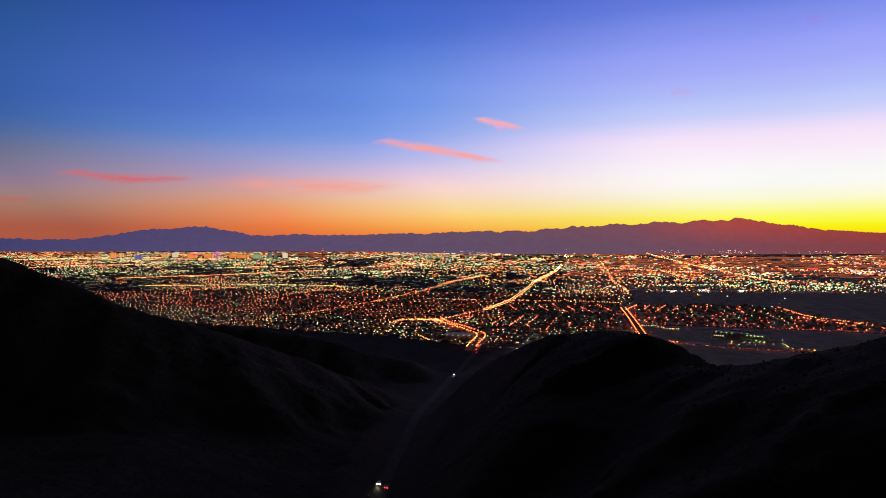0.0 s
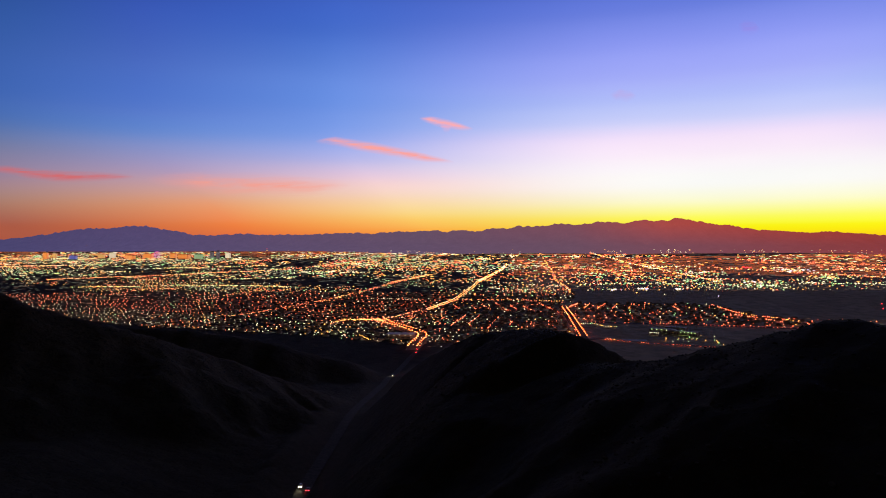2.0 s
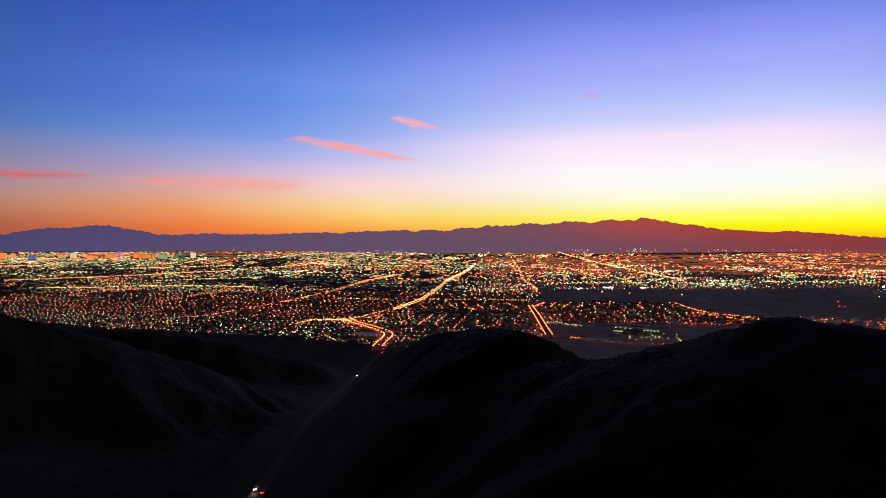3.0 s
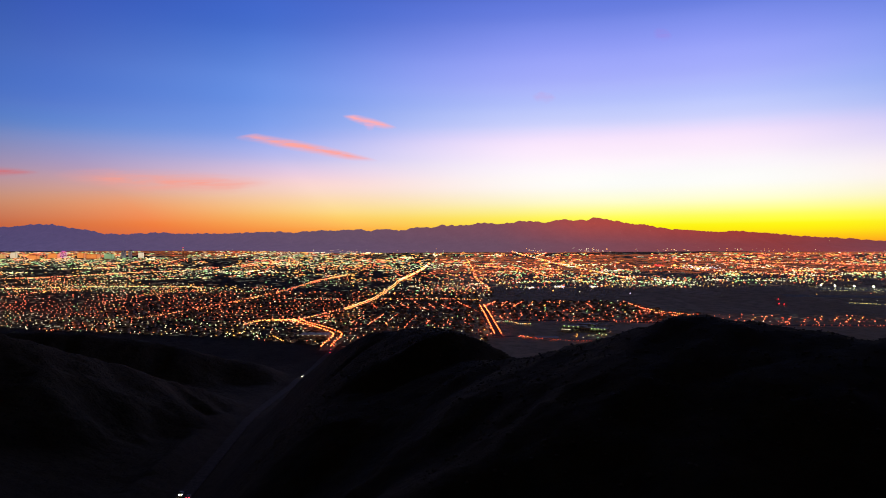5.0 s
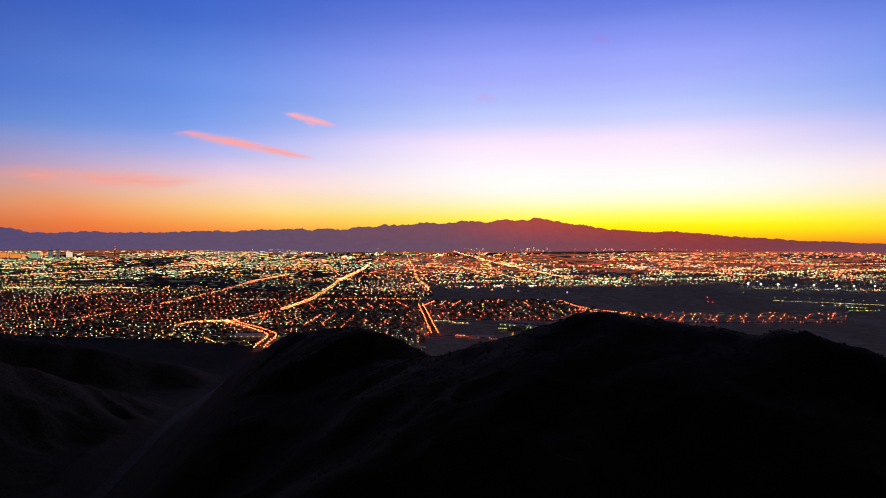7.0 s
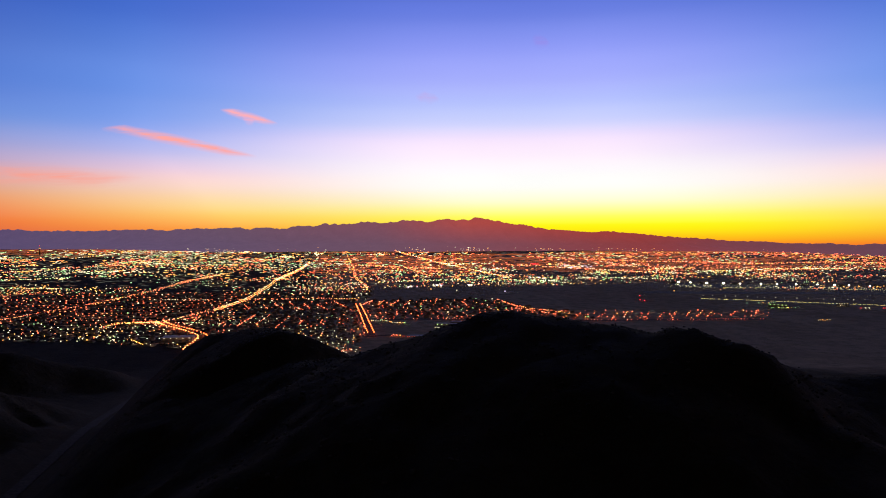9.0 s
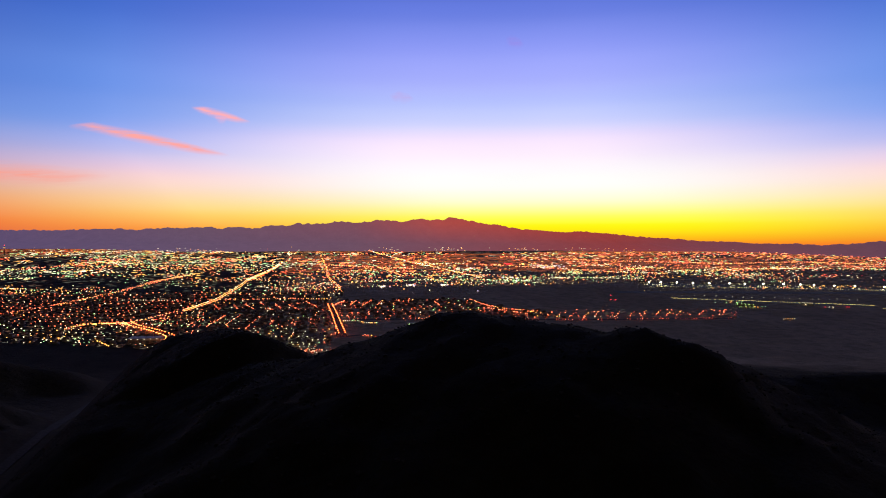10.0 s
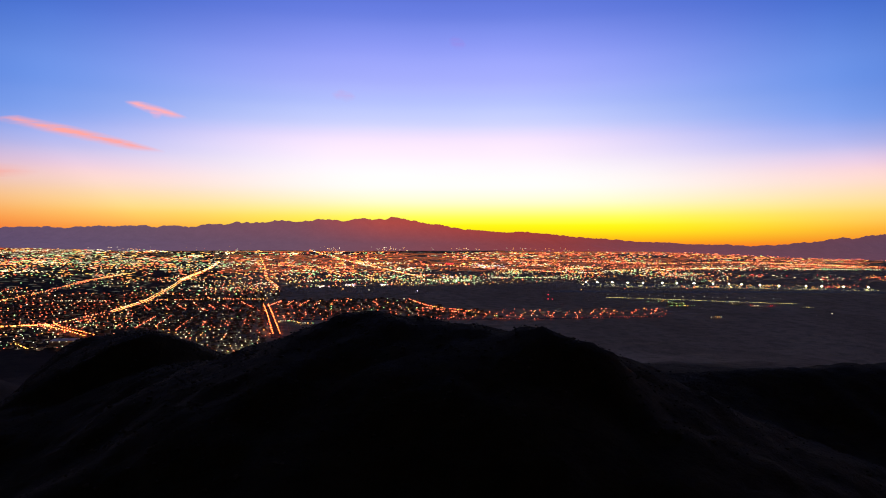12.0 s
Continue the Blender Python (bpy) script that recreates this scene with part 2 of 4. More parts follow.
def fbm(x, y, octaves=5, gain=0.5):
    total, amp = np.zeros_like(x), 1.0
    for k in range(octaves):
        total += amp * vnoise(x + 17.3 * k, y - 9.1 * k)
        x, y, amp = x * 2.03, y * 2.03, amp * gain
    return total


# crest lines: x, y, height
CENTRE = [(-66, 592, 85), (-81, 540, 133), (-38, 431, 166), (-2, 421, 171), (13, 375, 177), (22, 344, 178), (30, 330, 166), (47, 290, 173)]
PEAK = [(41, 304, 167), (73, 271, 182), (103, 239, 197), (129, 218, 195)]
SHOULDER = [(111, 223, 187), (118, 210, 174), (148, 197, 196), (161, 178, 193), (167, 160, 177)]
TAIL = [(156, 194, 190), (187, 167, 137), (240, 130, 130), (330, 60, 110)]
LEFT = [(-758, 241, 290), (-569, 342, 232), (-420, 418, 214), (-340, 430, 182), (-289, 467, 161), (-240, 540, 128), (-215, 610, 96)]
FOOT = [(-700, 640, 150), (-520, 690, 135), (-400, 760, 127), (-300, 800, 105), (-240, 830, 84)]
RIGHT = [(223, 300, 140), (245, 300, 160), (335, 300, 159), (480, 300, 158), (900, 300, 160)]
RIDGES = [(CENTRE, 0.67, 22.0, 2.0, 3.0), (PEAK, 0.45, 36.0, 2.0, 3.0), (SHOULDER, 0.95, 9.7, 2.0, 3.0), (TAIL, 0.52, 10.0, 2.0, 3.0), (LEFT, 0.57, 9.7, 2.5, 8.0), (FOOT, 0.5, 12.0, 2.5, 8.0), (RIGHT, 0.4, 14.0, 1.6, 5.0)]


def crest(x, y, line, slope, soft, rough, gully):
    best, height, along = np.full_like(x, 1e9), np.zeros_like(x), np.zeros_like(x)
    run = 0.0
    for (ax, ay, az), (bx, by, bz) in zip(line, line[1:]):
        dx, dy = bx - ax, by - ay
        n = math.hypot(dx, dy)
        s = np.clip(((x - ax) * dx + (y - ay) * dy) / (n * n), 0, 1)
        d = np.hypot(x - ax - s * dx, y - ay - s * dy)
        near = d < best
        best = np.where(near, d, best)
        height = np.where(near, az + s * (bz - az), height)
        along = np.where(near, run + s * n, along)
        run += n
    fall = slope * (np.sqrt(best * best + soft * soft) - soft)
    cut = gully * np.clip(best / 45, 0, 1) * (np.abs(vnoise(along / 24 + best / 160, best / 130)) * 1.6 - 0.5)
    knobs = rough * fbm(x / 34, y / 34, 6, 0.55) * np.clip(0.4 + best / 60, 0, 1.6)
    crag = 0.5 * rough * np.abs(vnoise(x / 7, y / 7)) + 0.35 * rough * vnoise(x / 3.1, y / 3.1)
    return height - fall - cut + knobs + crag


def land(x, y):
    x, y = np.asarray(x, float), np.asarray(y, float)
    flat = EYE * y / DEEP
    fan = np.interp(y, [-900, 0, 200, 352, 600, 874, 980], [118, 104, 88, 73, 43, 6.5, 0])
    wide_ = np.clip((1150 - np.abs(x + 120)) / 500, 0, 1)
    near = np.clip((1500 - y) / 600, 0, 1)
    # the canyon floor is lowest along the road
    bank = np.clip((np.abs(x - road_x(y)) - 14) / 110, 0, 1) ** 1.3 * np.interp(y, [0, 350, 700, 950], [30, 26, 14, 0])
    rough = fbm(x / 60, y / 60, 5) * 2.6 * near * np.clip((np.abs(x - road_x(y)) - 8) / 30, 0, 1)
    z = flat + (fan + bank) * wide_ + rough
    for line, slope, soft, r, g in RIDGES:
        q = crest(x, y, line, slope, soft, r, g)
        k = 7.0
        h = np.clip(0.5 + 0.5 * (q - z) / k, 0, 1)
        z = z * (1 - h) + q * h + k * h * (1 - h)
    # the wash cuts steep banks beside the road
    off = x - road_x(y)
    wall = flat + fan + 1.0 + np.where(off > 0, 0.95, 0.6) * np.clip(np.abs(off) - 11, 0, None) + rough
    k = 5.0
    h = np.clip(0.5 + 0.5 * (z - wall) / k, 0, 1)
    z = np.where(y < 960, z * (1 - h) + wall * h - k * h * (1 - h), z)
    # the flat keeps clear of anything that rises beyond the last foothills
    return np.where(y > 1060, flat, z * np.clip((1060 - y) / 80, 0, 1) + flat * (1 - np.clip((1060 - y) / 80, 0, 1)))


ROAD_Y = [-700, 150, 290, 352, 600, 874, 1000, 1085, 1158, 1215]
ROAD_X = [-60, -79, -99, -112, -155, -183, -187, -185, -186, -200]


def road_x(y):
    return np.interp(y, ROAD_Y, ROAD_X)


def axis(lo, fine_lo, fine_hi, hi, step, grow):
    a = list(np.arange(fine_lo, fine_hi + 0.1, step))
    d = step
    while a[-1] < hi:
        d *= grow
        a.append(a[-1] + d)
    d = step
    while a[0] > lo:
        d *= grow
        a.insert(0, a[0] - d)
    return np.array(a)


def build_ground():
    xs, ys = axis(-5200, -600, 520, 5200, 4.0, 1.06), axis(-1500, 60, 600, 3600, 4.0, 1.05)
    ys = np.append(ys[ys < 3640], 3700.0)
    gx, gy = np.meshgrid(xs, ys)
    gz = land(gx, gy)
    w = len(xs)
    verts = np.stack([gx, gy, gz], -1).reshape(-1, 3).tolist()
    faces = [(j * w + i, j * w + i + 1, (j + 1) * w + i + 1, (j + 1) * w + i) for j in range(len(ys) - 1) for i in range(w - 1)]
    ob = sheet("ground", verts, faces, GROUND, True)
    off = np.abs(gx - road_x(gy)) / np.interp(gy, [0, 350, 900, 1100], [16, 22, 46, 60])      # where the wash has spread its gravel
    spread = np.clip(1.25 - off + 0.5 * vnoise(gx / 40, gy / 90), 0, 1) * np.clip((1100 - gy) / 150, 0, 1)
    ob.data.attributes.new("gravel", "FLOAT", "POINT").data.foreach_set("value", spread.ravel())
    east = np.clip((gx - road_x(gy) - 6 + 8 * vnoise(gx / 50, gy / 50)) / 16, 0, 1) * np.clip((1000 - gy) / 120, 0, 1)      # mask of the eastern ridges, whose deep shade is put into the rock
    ob.data.attributes.new("ridge_shade", "FLOAT", "POINT").data.foreach_set("value", east.ravel())
    return tagged(ob, "dark desert hills and canyon running out to a wide valley floor", "ground", kind="structure")


build_ground()

# ---------------------------------------------------------------- far range
# crest of the range: x, height over the foot
CREST = [(-4700, 96), (-4300, 92), (-3849, 80), (-3584, 71), (-3284, 70), (-3158, 77), (-2993, 91), (-2810, 120), (-2591, 131), (-2454, 140), (-2299, 142), (-2204, 124), (-2054, 91), (-1943, 86), (-1760, 95), (-1476, 85), (-1268, 94),
         (-1132, 102), (-969, 93), (-853, 101), (-659, 102), (-469, 104), (-355, 102), (-187, 121), (-101, 129), (135, 138), (191, 144), (403, 149), (588, 149), (700, 157), (840, 144), (986, 122), (1185, 95), (1388, 86), (1529, 86),
         (1886, 57), (2154, 43), (2372, 40), (2601, 42), (2731, 54), (2832, 68), (2966, 87), (3186, 101), (3352, 115), (3800, 142), (4700, 120)]


def bend(gx):
    """The range comes nearer on its eastern side."""
    s = np.clip((gx - 2000) / 900, 0, 1)
    return s * s * (3 - 2 * s)


def range_grid(xs, depth):
    """Places of the range: along x, and from its foot (0) over the crest (0.7) to the back (1)."""
    prof = np.interp(xs, [q[0] for q in CREST], [q[1] for q in CREST])
    prof = np.convolve(np.pad(prof, 4, "edge"), np.ones(9) / 9, "valid")
    gx, gd = np.meshgrid(xs, depth)
    gy = 3450 + (70 * vnoise(gx / 400, gx * 0 + 3.3) + 25 * vnoise(gx / 70, gx * 0 + 8.1)) * (1 - gd) + gd * 500 - 650 * bend(gx)
    up = np.where(gd < 0.7, np.clip((gd - 0.06) / 0.64, 0, 1) ** 1.7, 1 - 0.8 * (gd - 0.7) / 0.3)
    jag = 1.02 + 0.05 * fbm(gx / 90, gd * 3 + 5, 5, 0.6) * up
    spur = 1 - 0.35 * np.abs(vnoise(gx / 55 + gd, gd * 2.2)) * (1 - np.abs(up - 0.5) * 2).clip(0, 1)
    gz = np.minimum(EYE, EYE * gy / DEEP) + 0.4 - 5 * (gd < 0.01) + np.tile(prof, (len(depth), 1)) * up * spur * jag
    gz += (3.2 * fbm(gx / 26, gd * 6, 5, 0.6) + 3.0 * np.abs(vnoise(gx / 13, gd * 3)) - 1.5) * up
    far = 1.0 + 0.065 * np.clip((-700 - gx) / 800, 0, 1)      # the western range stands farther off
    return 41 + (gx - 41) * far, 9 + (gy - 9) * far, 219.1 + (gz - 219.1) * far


def build_range():
    xs, depth = np.arange(-4700, 4700, 9.0), np.union1d(np.linspace(0, 1, 26), [0.7])
    gx, gy, gz = range_grid(xs, depth)
    w = len(xs)
    verts = np.stack([gx, gy, gz], -1).reshape(-1, 3).tolist()
    faces = [(j * w + i, j * w + i + 1, (j + 1) * w + i + 1, (j + 1) * w + i) for j in range(len(depth) - 1) for i in range(w - 1)]
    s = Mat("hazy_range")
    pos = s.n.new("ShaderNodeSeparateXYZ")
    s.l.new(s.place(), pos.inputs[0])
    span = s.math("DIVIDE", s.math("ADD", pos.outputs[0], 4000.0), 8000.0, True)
    # air haze is put into the emission, redder on crests towards the afterglow
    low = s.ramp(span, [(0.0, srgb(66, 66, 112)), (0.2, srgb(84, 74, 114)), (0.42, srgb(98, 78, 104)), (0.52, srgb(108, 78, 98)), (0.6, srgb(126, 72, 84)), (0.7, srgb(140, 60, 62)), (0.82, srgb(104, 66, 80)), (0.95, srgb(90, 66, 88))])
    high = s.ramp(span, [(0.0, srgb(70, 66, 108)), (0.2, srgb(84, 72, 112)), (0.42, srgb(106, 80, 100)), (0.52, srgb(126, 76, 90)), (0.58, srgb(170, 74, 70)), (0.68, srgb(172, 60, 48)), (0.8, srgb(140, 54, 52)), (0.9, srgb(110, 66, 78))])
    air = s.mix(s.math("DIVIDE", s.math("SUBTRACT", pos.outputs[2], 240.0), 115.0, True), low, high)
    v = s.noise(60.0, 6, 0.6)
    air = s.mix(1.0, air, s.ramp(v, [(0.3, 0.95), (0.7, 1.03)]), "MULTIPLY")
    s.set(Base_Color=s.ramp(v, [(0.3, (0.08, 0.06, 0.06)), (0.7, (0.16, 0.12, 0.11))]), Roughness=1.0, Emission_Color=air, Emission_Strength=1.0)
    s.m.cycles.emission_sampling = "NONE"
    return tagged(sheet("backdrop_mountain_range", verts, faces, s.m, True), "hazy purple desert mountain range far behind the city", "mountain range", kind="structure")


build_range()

# ---------------------------------------------------------------- the lit valley


def flatland(xt, yt, up=0.0):
    """The plain is laid out in level metres and rises evenly towards the far range."""
    k = DEEP / (np.asarray(yt, float) + DEEP)
    return np.asarray(xt) * k, np.asarray(yt) * k, EYE * np.asarray(yt) * k / DEEP + up


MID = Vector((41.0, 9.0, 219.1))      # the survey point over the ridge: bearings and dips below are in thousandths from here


def plain(b, d):
    """The place on the plain at a bearing (right of the y axis) and a dip (under the level)."""
    g = EYE / DEEP
    s = (MID.z - g * MID.y) / (g + d / 1000)
    return Vector((MID.x + b / 1000 * s, MID.y + s, g * (MID.y + s)))


def level(b, d):
    p = plain(b, d)
    k = DEEP / (DEEP - p.y)
    return p.x * k, p.y * k


OCTA_V = np.array([(1, 0, 0), (-1, 0, 0), (0, 1, 0), (0, -1, 0), (0, 0, 1), (0, 0, -1)], float)
OCTA_F = np.array([(0, 2, 4), (2, 1, 4), (1, 3, 4), (3, 0, 4), (2, 0, 5), (1, 2, 5), (3, 1, 5), (0, 3, 5)])
lamps = {k: [] for k in LIGHTS}
rnd = random.Random(11)


def spot(kind, b, d, size=1.0, wide=1.0, up=None):
    """A light over the plain; size 1 is a radius of 0.82 thousandths of its distance."""
    p = plain(b, d)
    r = (p.y - MID.y) * 0.00082 * size
    lift = (0.6 if kind == "taxi" else 2.4) if up is None else up
    back_ = lift * p.y / MID.z
    lamps[kind].append((p.x - b / 1000 * back_, p.y - back_, p.z + lift * (1 - p.y / DEEP), r, wide))


AMBER, SHOPS, COOL, GOLDEN = ("amber", "amber", "amber", "amber_low", "gold"), ("gold", "white", "gold", "green"), ("green", "white_low", "white", "green"), ("gold", "gold", "white", "amber")


def run(points, gap, kinds, size=1.0, skip=0.1, jitter=0.4, side=0.0, wide=1.0):
    """Lights strung along a street at an even angular gap; side shifts the row off the street's line."""
    for (ab, ad), (bb, bd) in zip(points, points[1:]):
        length = math.hypot(bb - ab, bd - ad)
        n = max(1, round(length / gap))
        nb, nd = -(bd - ad) / length * side, (bb - ab) / length * side
        for i in range(n):
            if rnd.random() < skip:
                continue
            s = (i + 0.5 + rnd.uniform(-0.25, 0.25)) / n
            spot(rnd.choice(kinds), ab + s * (bb - ab) + nb + rnd.uniform(-jitter, jitter), ad + s * (bd - ad) + nd + rnd.uniform(-jitter, jitter) * 0.6, size * rnd.uniform(0.75, 1.25), wide)


def cluster(b, d, half, high, count, kinds, size=1.0):
    """A lit lot or shopping strip, drawn out across the view."""
    for _ in range(count):
        spot(rnd.choice(kinds), b + rnd.gauss(0, half * 0.5), max(1.2, d + rnd.gauss(0, high * 0.5)), size * rnd.uniform(0.5, 1.1), rnd.uniform(1.2, 3.6) if d < 60 else rnd.uniform(1.0, 1.8))


def rough_at(b, d, sb, sd, seed):
    return float(vnoise(np.array([b / sb + seed]), np.array([d / sd + seed * 2.3]))[0])


NEAR_B, NEAR_D = [-1100, -760, -640, -530, -350, -222, 0, 30], [92, 110, 119, 123, 130, 141, 150, 150]


def near_edge(b):
    return float(np.interp(b, NEAR_B, NEAR_D))


def dark_field(b, d):
    """The desert strip and the airfield stay unlit."""
    if b < 24:
        return b > 14 and d > 126
    top = float(np.interp(b, [24, 300, 460, 520, 700, 1100], [57, 57, 53, 51, 55, 62]))
    back = float(np.interp(b, [24, 205, 240, 300, 640], [75, 75, 84, 93, 95]))
    front = float(np.interp(b, [24, 177, 381, 640], [101, 103, 107, 109]))
    return d > top and not (back < d < front and b < 640)


def near_quarters():
    """Residential quarters: street and porch lights, evenly strewn in crooked rows."""
    for row in range(34):
        base = 63 + row * 2.95
        b = -1050.0
        while b < 640:
            b += rnd.uniform(5.6, 9.6)
            d = base + 2.2 * rough_at(b, base, 60, 20, 3.1) + rnd.uniform(-0.9, 0.9) - 0.012 * (b + 300) * (b < -150)
            if d < 58 or d > near_edge(b) or dark_field(b, d):
                continue
            east = b > 24
            built = 0.74 + 0.3 * rough_at(b, d, 55, 9, 7.7)
            if east:
                built = 0.52 + 0.3 * rough_at(b, d, 30, 6, 4.9) if b < 300 else 0.24
            elif d > 112:
                built *= 0.60
            elif -160 < b < 24:
                built *= 0.40 if d > 76 else 0.62
            if rnd.random() > built:
                continue
            p = rnd.random()
            if not east and d > near_edge(b) - 24 - 6 * (b > -300):
                kind = "white" if p < 0.30 else "white_low" if p < 0.56 else "green" if p < 0.64 else "gold" if p < 0.78 else "amber"
            else:
                warm = 0.90 if east else 0.80 if b < -190 else 0.46
                warm += 0.2 * rough_at(b, d, 70, 12, 1.3)
                kind = ("amber" if rnd.random() < 0.6 else "amber_low") if p < warm else rnd.choice(("white", "white_low", "green", "white_low", "gold"))
            spot(kind, b, d, rnd.choice((0.7, 0.8, 0.9, 1.05, 1.2)))


def middle_city():
    """Past the quarters the lights draw together into streets and strips across the view."""
    for row in range(42):
        base = 3.0 + row * 1.5
        b = -1080.0
        step = 4.2 + base * 0.03
        while b < 1150:
            b += rnd.uniform(0.5, 1.5) * step
            d = base + rnd.uniform(-0.6, 0.6)
            if dark_field(b, d) or d < float(np.interp(b, [-400, -180, 0, 150], [1.6, 3.6, 4.6, 6.4])) or (b > 750 and 37 < d):
                continue
            patch = rough_at(b, d, 85, 7.0, 5.5) + 0.6 * rough_at(b, d, 28, 3.2, 9.2)
            built = 0.44 + 0.75 * patch if b < -60 else 0.50 + 0.65 * patch
            if d < 20:
                built += 0.14
            if rnd.random() > built:
                continue
            mood = rough_at(b, d, 120, 6.0, 2.4)
            p = rnd.random()
            if b > -20:
                warm = 0.72 - 0.22 * (d > 32) + 0.28 * mood
            elif b > -170:
                warm = 0.40 + 0.4 * mood
            else:
                warm = 0.20 + 0.45 * mood + 0.2 * (d < 8)
            if p < warm:
                kind = rnd.choice(("amber", "amber", "amber_low", "gold"))
            else:
                kind = rnd.choice(("white_low", "white", "green", "green", "gold", "white_low") if mood < 0.1 else ("gold", "white", "gold", "white_low", "green"))
            if b > 0 and d < 30 and rnd.random() < 0.35:
                continue
            spot(kind, b, d, rnd.choice((0.5, 0.6, 0.7, 0.85)) * (0.9 if d < 24 else 1.0), rnd.choice((1.0, 1.3, 1.8, 2.6)) * (1.0 + 1.2 * (d < 24) + 0.7 * (d < 45)))


def carpets():
    """Where far streets run together, and glow lumps for lamplit ground between the lamps."""
    for _ in range(9000):
        b, d = rnd.uniform(-60, 1120), 5.7 + 30 * rnd.random() ** 1.7
        if b > 750 and d > 34 or rough_at(b, d, 160, 2.6, 4.4) < -0.55:
            continue
        spot("far_glow", b, d, rnd.uniform(0.4, 0.8), rnd.uniform(6, 22), 0.5)
    for _ in range(4200):
        b, d = rnd.uniform(-1080, -230), 1.6 + 15 * rnd.random() ** 1.5
        if rough_at(b, d, 120, 2.2, 6.4) > -0.2:
            spot("far_glow" if d < 9 or rnd.random() < 0.4 else "far_glow_gold", b, d, rnd.uniform(0.4, 0.75), rnd.uniform(5, 18), 0.5)
    for _ in range(900):
        b, d = rnd.uniform(-260, 40), 3.6 + 16 * rnd.random() ** 1.4
        spot("far_glow" if rnd.random() < 0.4 else "far_glow_gold", b, d, rnd.uniform(0.4, 0.7), rnd.uniform(2, 8), 0.5)
    for _ in range(3000):      # drawn-out glow lumps for the lamplit ground of the far belt
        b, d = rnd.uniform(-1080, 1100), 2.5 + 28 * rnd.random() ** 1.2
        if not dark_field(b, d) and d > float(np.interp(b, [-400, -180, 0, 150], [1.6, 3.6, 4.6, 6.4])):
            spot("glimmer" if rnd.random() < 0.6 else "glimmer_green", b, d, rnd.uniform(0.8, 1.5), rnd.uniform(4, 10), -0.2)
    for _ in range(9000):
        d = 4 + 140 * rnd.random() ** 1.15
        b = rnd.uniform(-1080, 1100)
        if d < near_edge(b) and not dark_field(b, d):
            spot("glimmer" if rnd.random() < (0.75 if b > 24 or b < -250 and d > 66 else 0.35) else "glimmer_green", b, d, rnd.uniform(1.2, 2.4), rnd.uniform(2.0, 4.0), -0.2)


LINE_ONE = [(-503, 101.1), (-454, 93.9), (-405, 85.1), (-356, 76.2), (-315, 67.4), (-274, 57.7), (-233, 46.4), (-184, 35.9)]
LINE_TWO = [(-264, 103.6), (-233, 95.5), (-192, 86.7), (-167, 78.5), (-151, 72.9), (-135, 63.1), (-118, 52.5), (-110, 45.2), (-94, 37.8), (-77, 29.7), (-65, 19.9)]
LINE_THREE = [(-13, 9.5), (-10, 16.0), (-1, 30.8), (2, 42.3), (18, 53.8), (20, 60.4)]
LINE_CURVE = [(-264, 105.2), (-254, 111.0), (-233, 116.8), (-215, 122.6), (-204, 127.6), (-206, 133.3), (-215, 140.7), (-222, 148.0)]
LINE_LOW = [(8, 84.1), (16, 98.1), (23, 112.8), (31, 128.4)]
LINE_JUNCTION = [(-344, 109.9), (-319, 104.2), (-295, 102.7), (-267, 102.8)]
LINE_FIELD = [(55, 126.0), (89, 128.9), (130, 131.5), (214, 135.0), (251, 135.3)]
LINE_ROW = [(37, 103.0), (177, 104.4), (381, 109.2), (635, 110.9)]
LINE_TAXI = [(525, 77.5), (699, 85.5), (884, 94.0)]



def eased(line, n=4):
    """The street's line with its bends rounded."""
    out = []
    for i in range(len(line) - 1):
        p0, p1, p2, p3 = (Vector(line[min(max(j, 0), len(line) - 1)]) for j in (i - 1, i, i + 1, i + 2))
        for k in range(n):
            s = k / n
            q = 0.5 * (2 * p1 + (p2 - p0) * s + (2 * p0 - 5 * p1 + 4 * p2 - p3) * s * s + (3 * p1 - p0 - 3 * p2 + p3) * s ** 3)
            out.append((q.x, q.y))
    return out + [tuple(line[-1])]


LINE_ONE, LINE_TWO, LINE_THREE, LINE_CURVE = eased(LINE_ONE, 2), eased(LINE_TWO, 3), eased(LINE_THREE, 3), eased(LINE_CURVE, 3)
near_quarters()
middle_city()
carpets()
# the long avenues
run(LINE_ONE, 2.3, ("amber", "amber", "amber", "gold"), 0.72, 0.08, 0.3)
run(LINE_ONE[6:], 3.4, ("amber", "gold"), 0.8, 0.2, 0.5, 1.3)
run(LINE_TWO[:10], 3.4, ("amber", "amber", "gold"), 0.95, 0.15, 0.7)
run(LINE_TWO[6:], 1.15, ("gold", "gold", "amber"), 0.74, 0.05, 0.2, 1.1)
run(LINE_TWO[6:], 1.15, ("gold", "amber", "gold", "white"), 0.74, 0.05, 0.2, -1.1)
run(LINE_TWO[21:], 1.3, ("gold", "white"), 0.9, 0.1, 0.6)
run(LINE_THREE, 1.9, ("gold", "gold", "amber"), 0.85, 0.05, 0.3)
run(LINE_THREE[6:], 2.2, ("amber", "gold"), 0.8, 0.1, 0.3, 1.6)
run([(11, 83.3), (21, 78.4), (29, 76.0)], 2.2, ("amber",), 1.0, 0.0, 0.3)
run([(-561, 79.6), (-520, 71.5), (-479, 65.1), (-438, 59.5)], 5.0, AMBER, 1.0, 0.1, 0.6)
run([(-700, 69), (-640, 60.5), (-590, 58.5)], 5.0, AMBER, 1.0, 0.1, 0.6)
run([(-643, 120.3), (-602, 114.7), (-561, 109.9), (-536, 105.9)], 6.0, AMBER, 1.1, 0.1, 0.5)
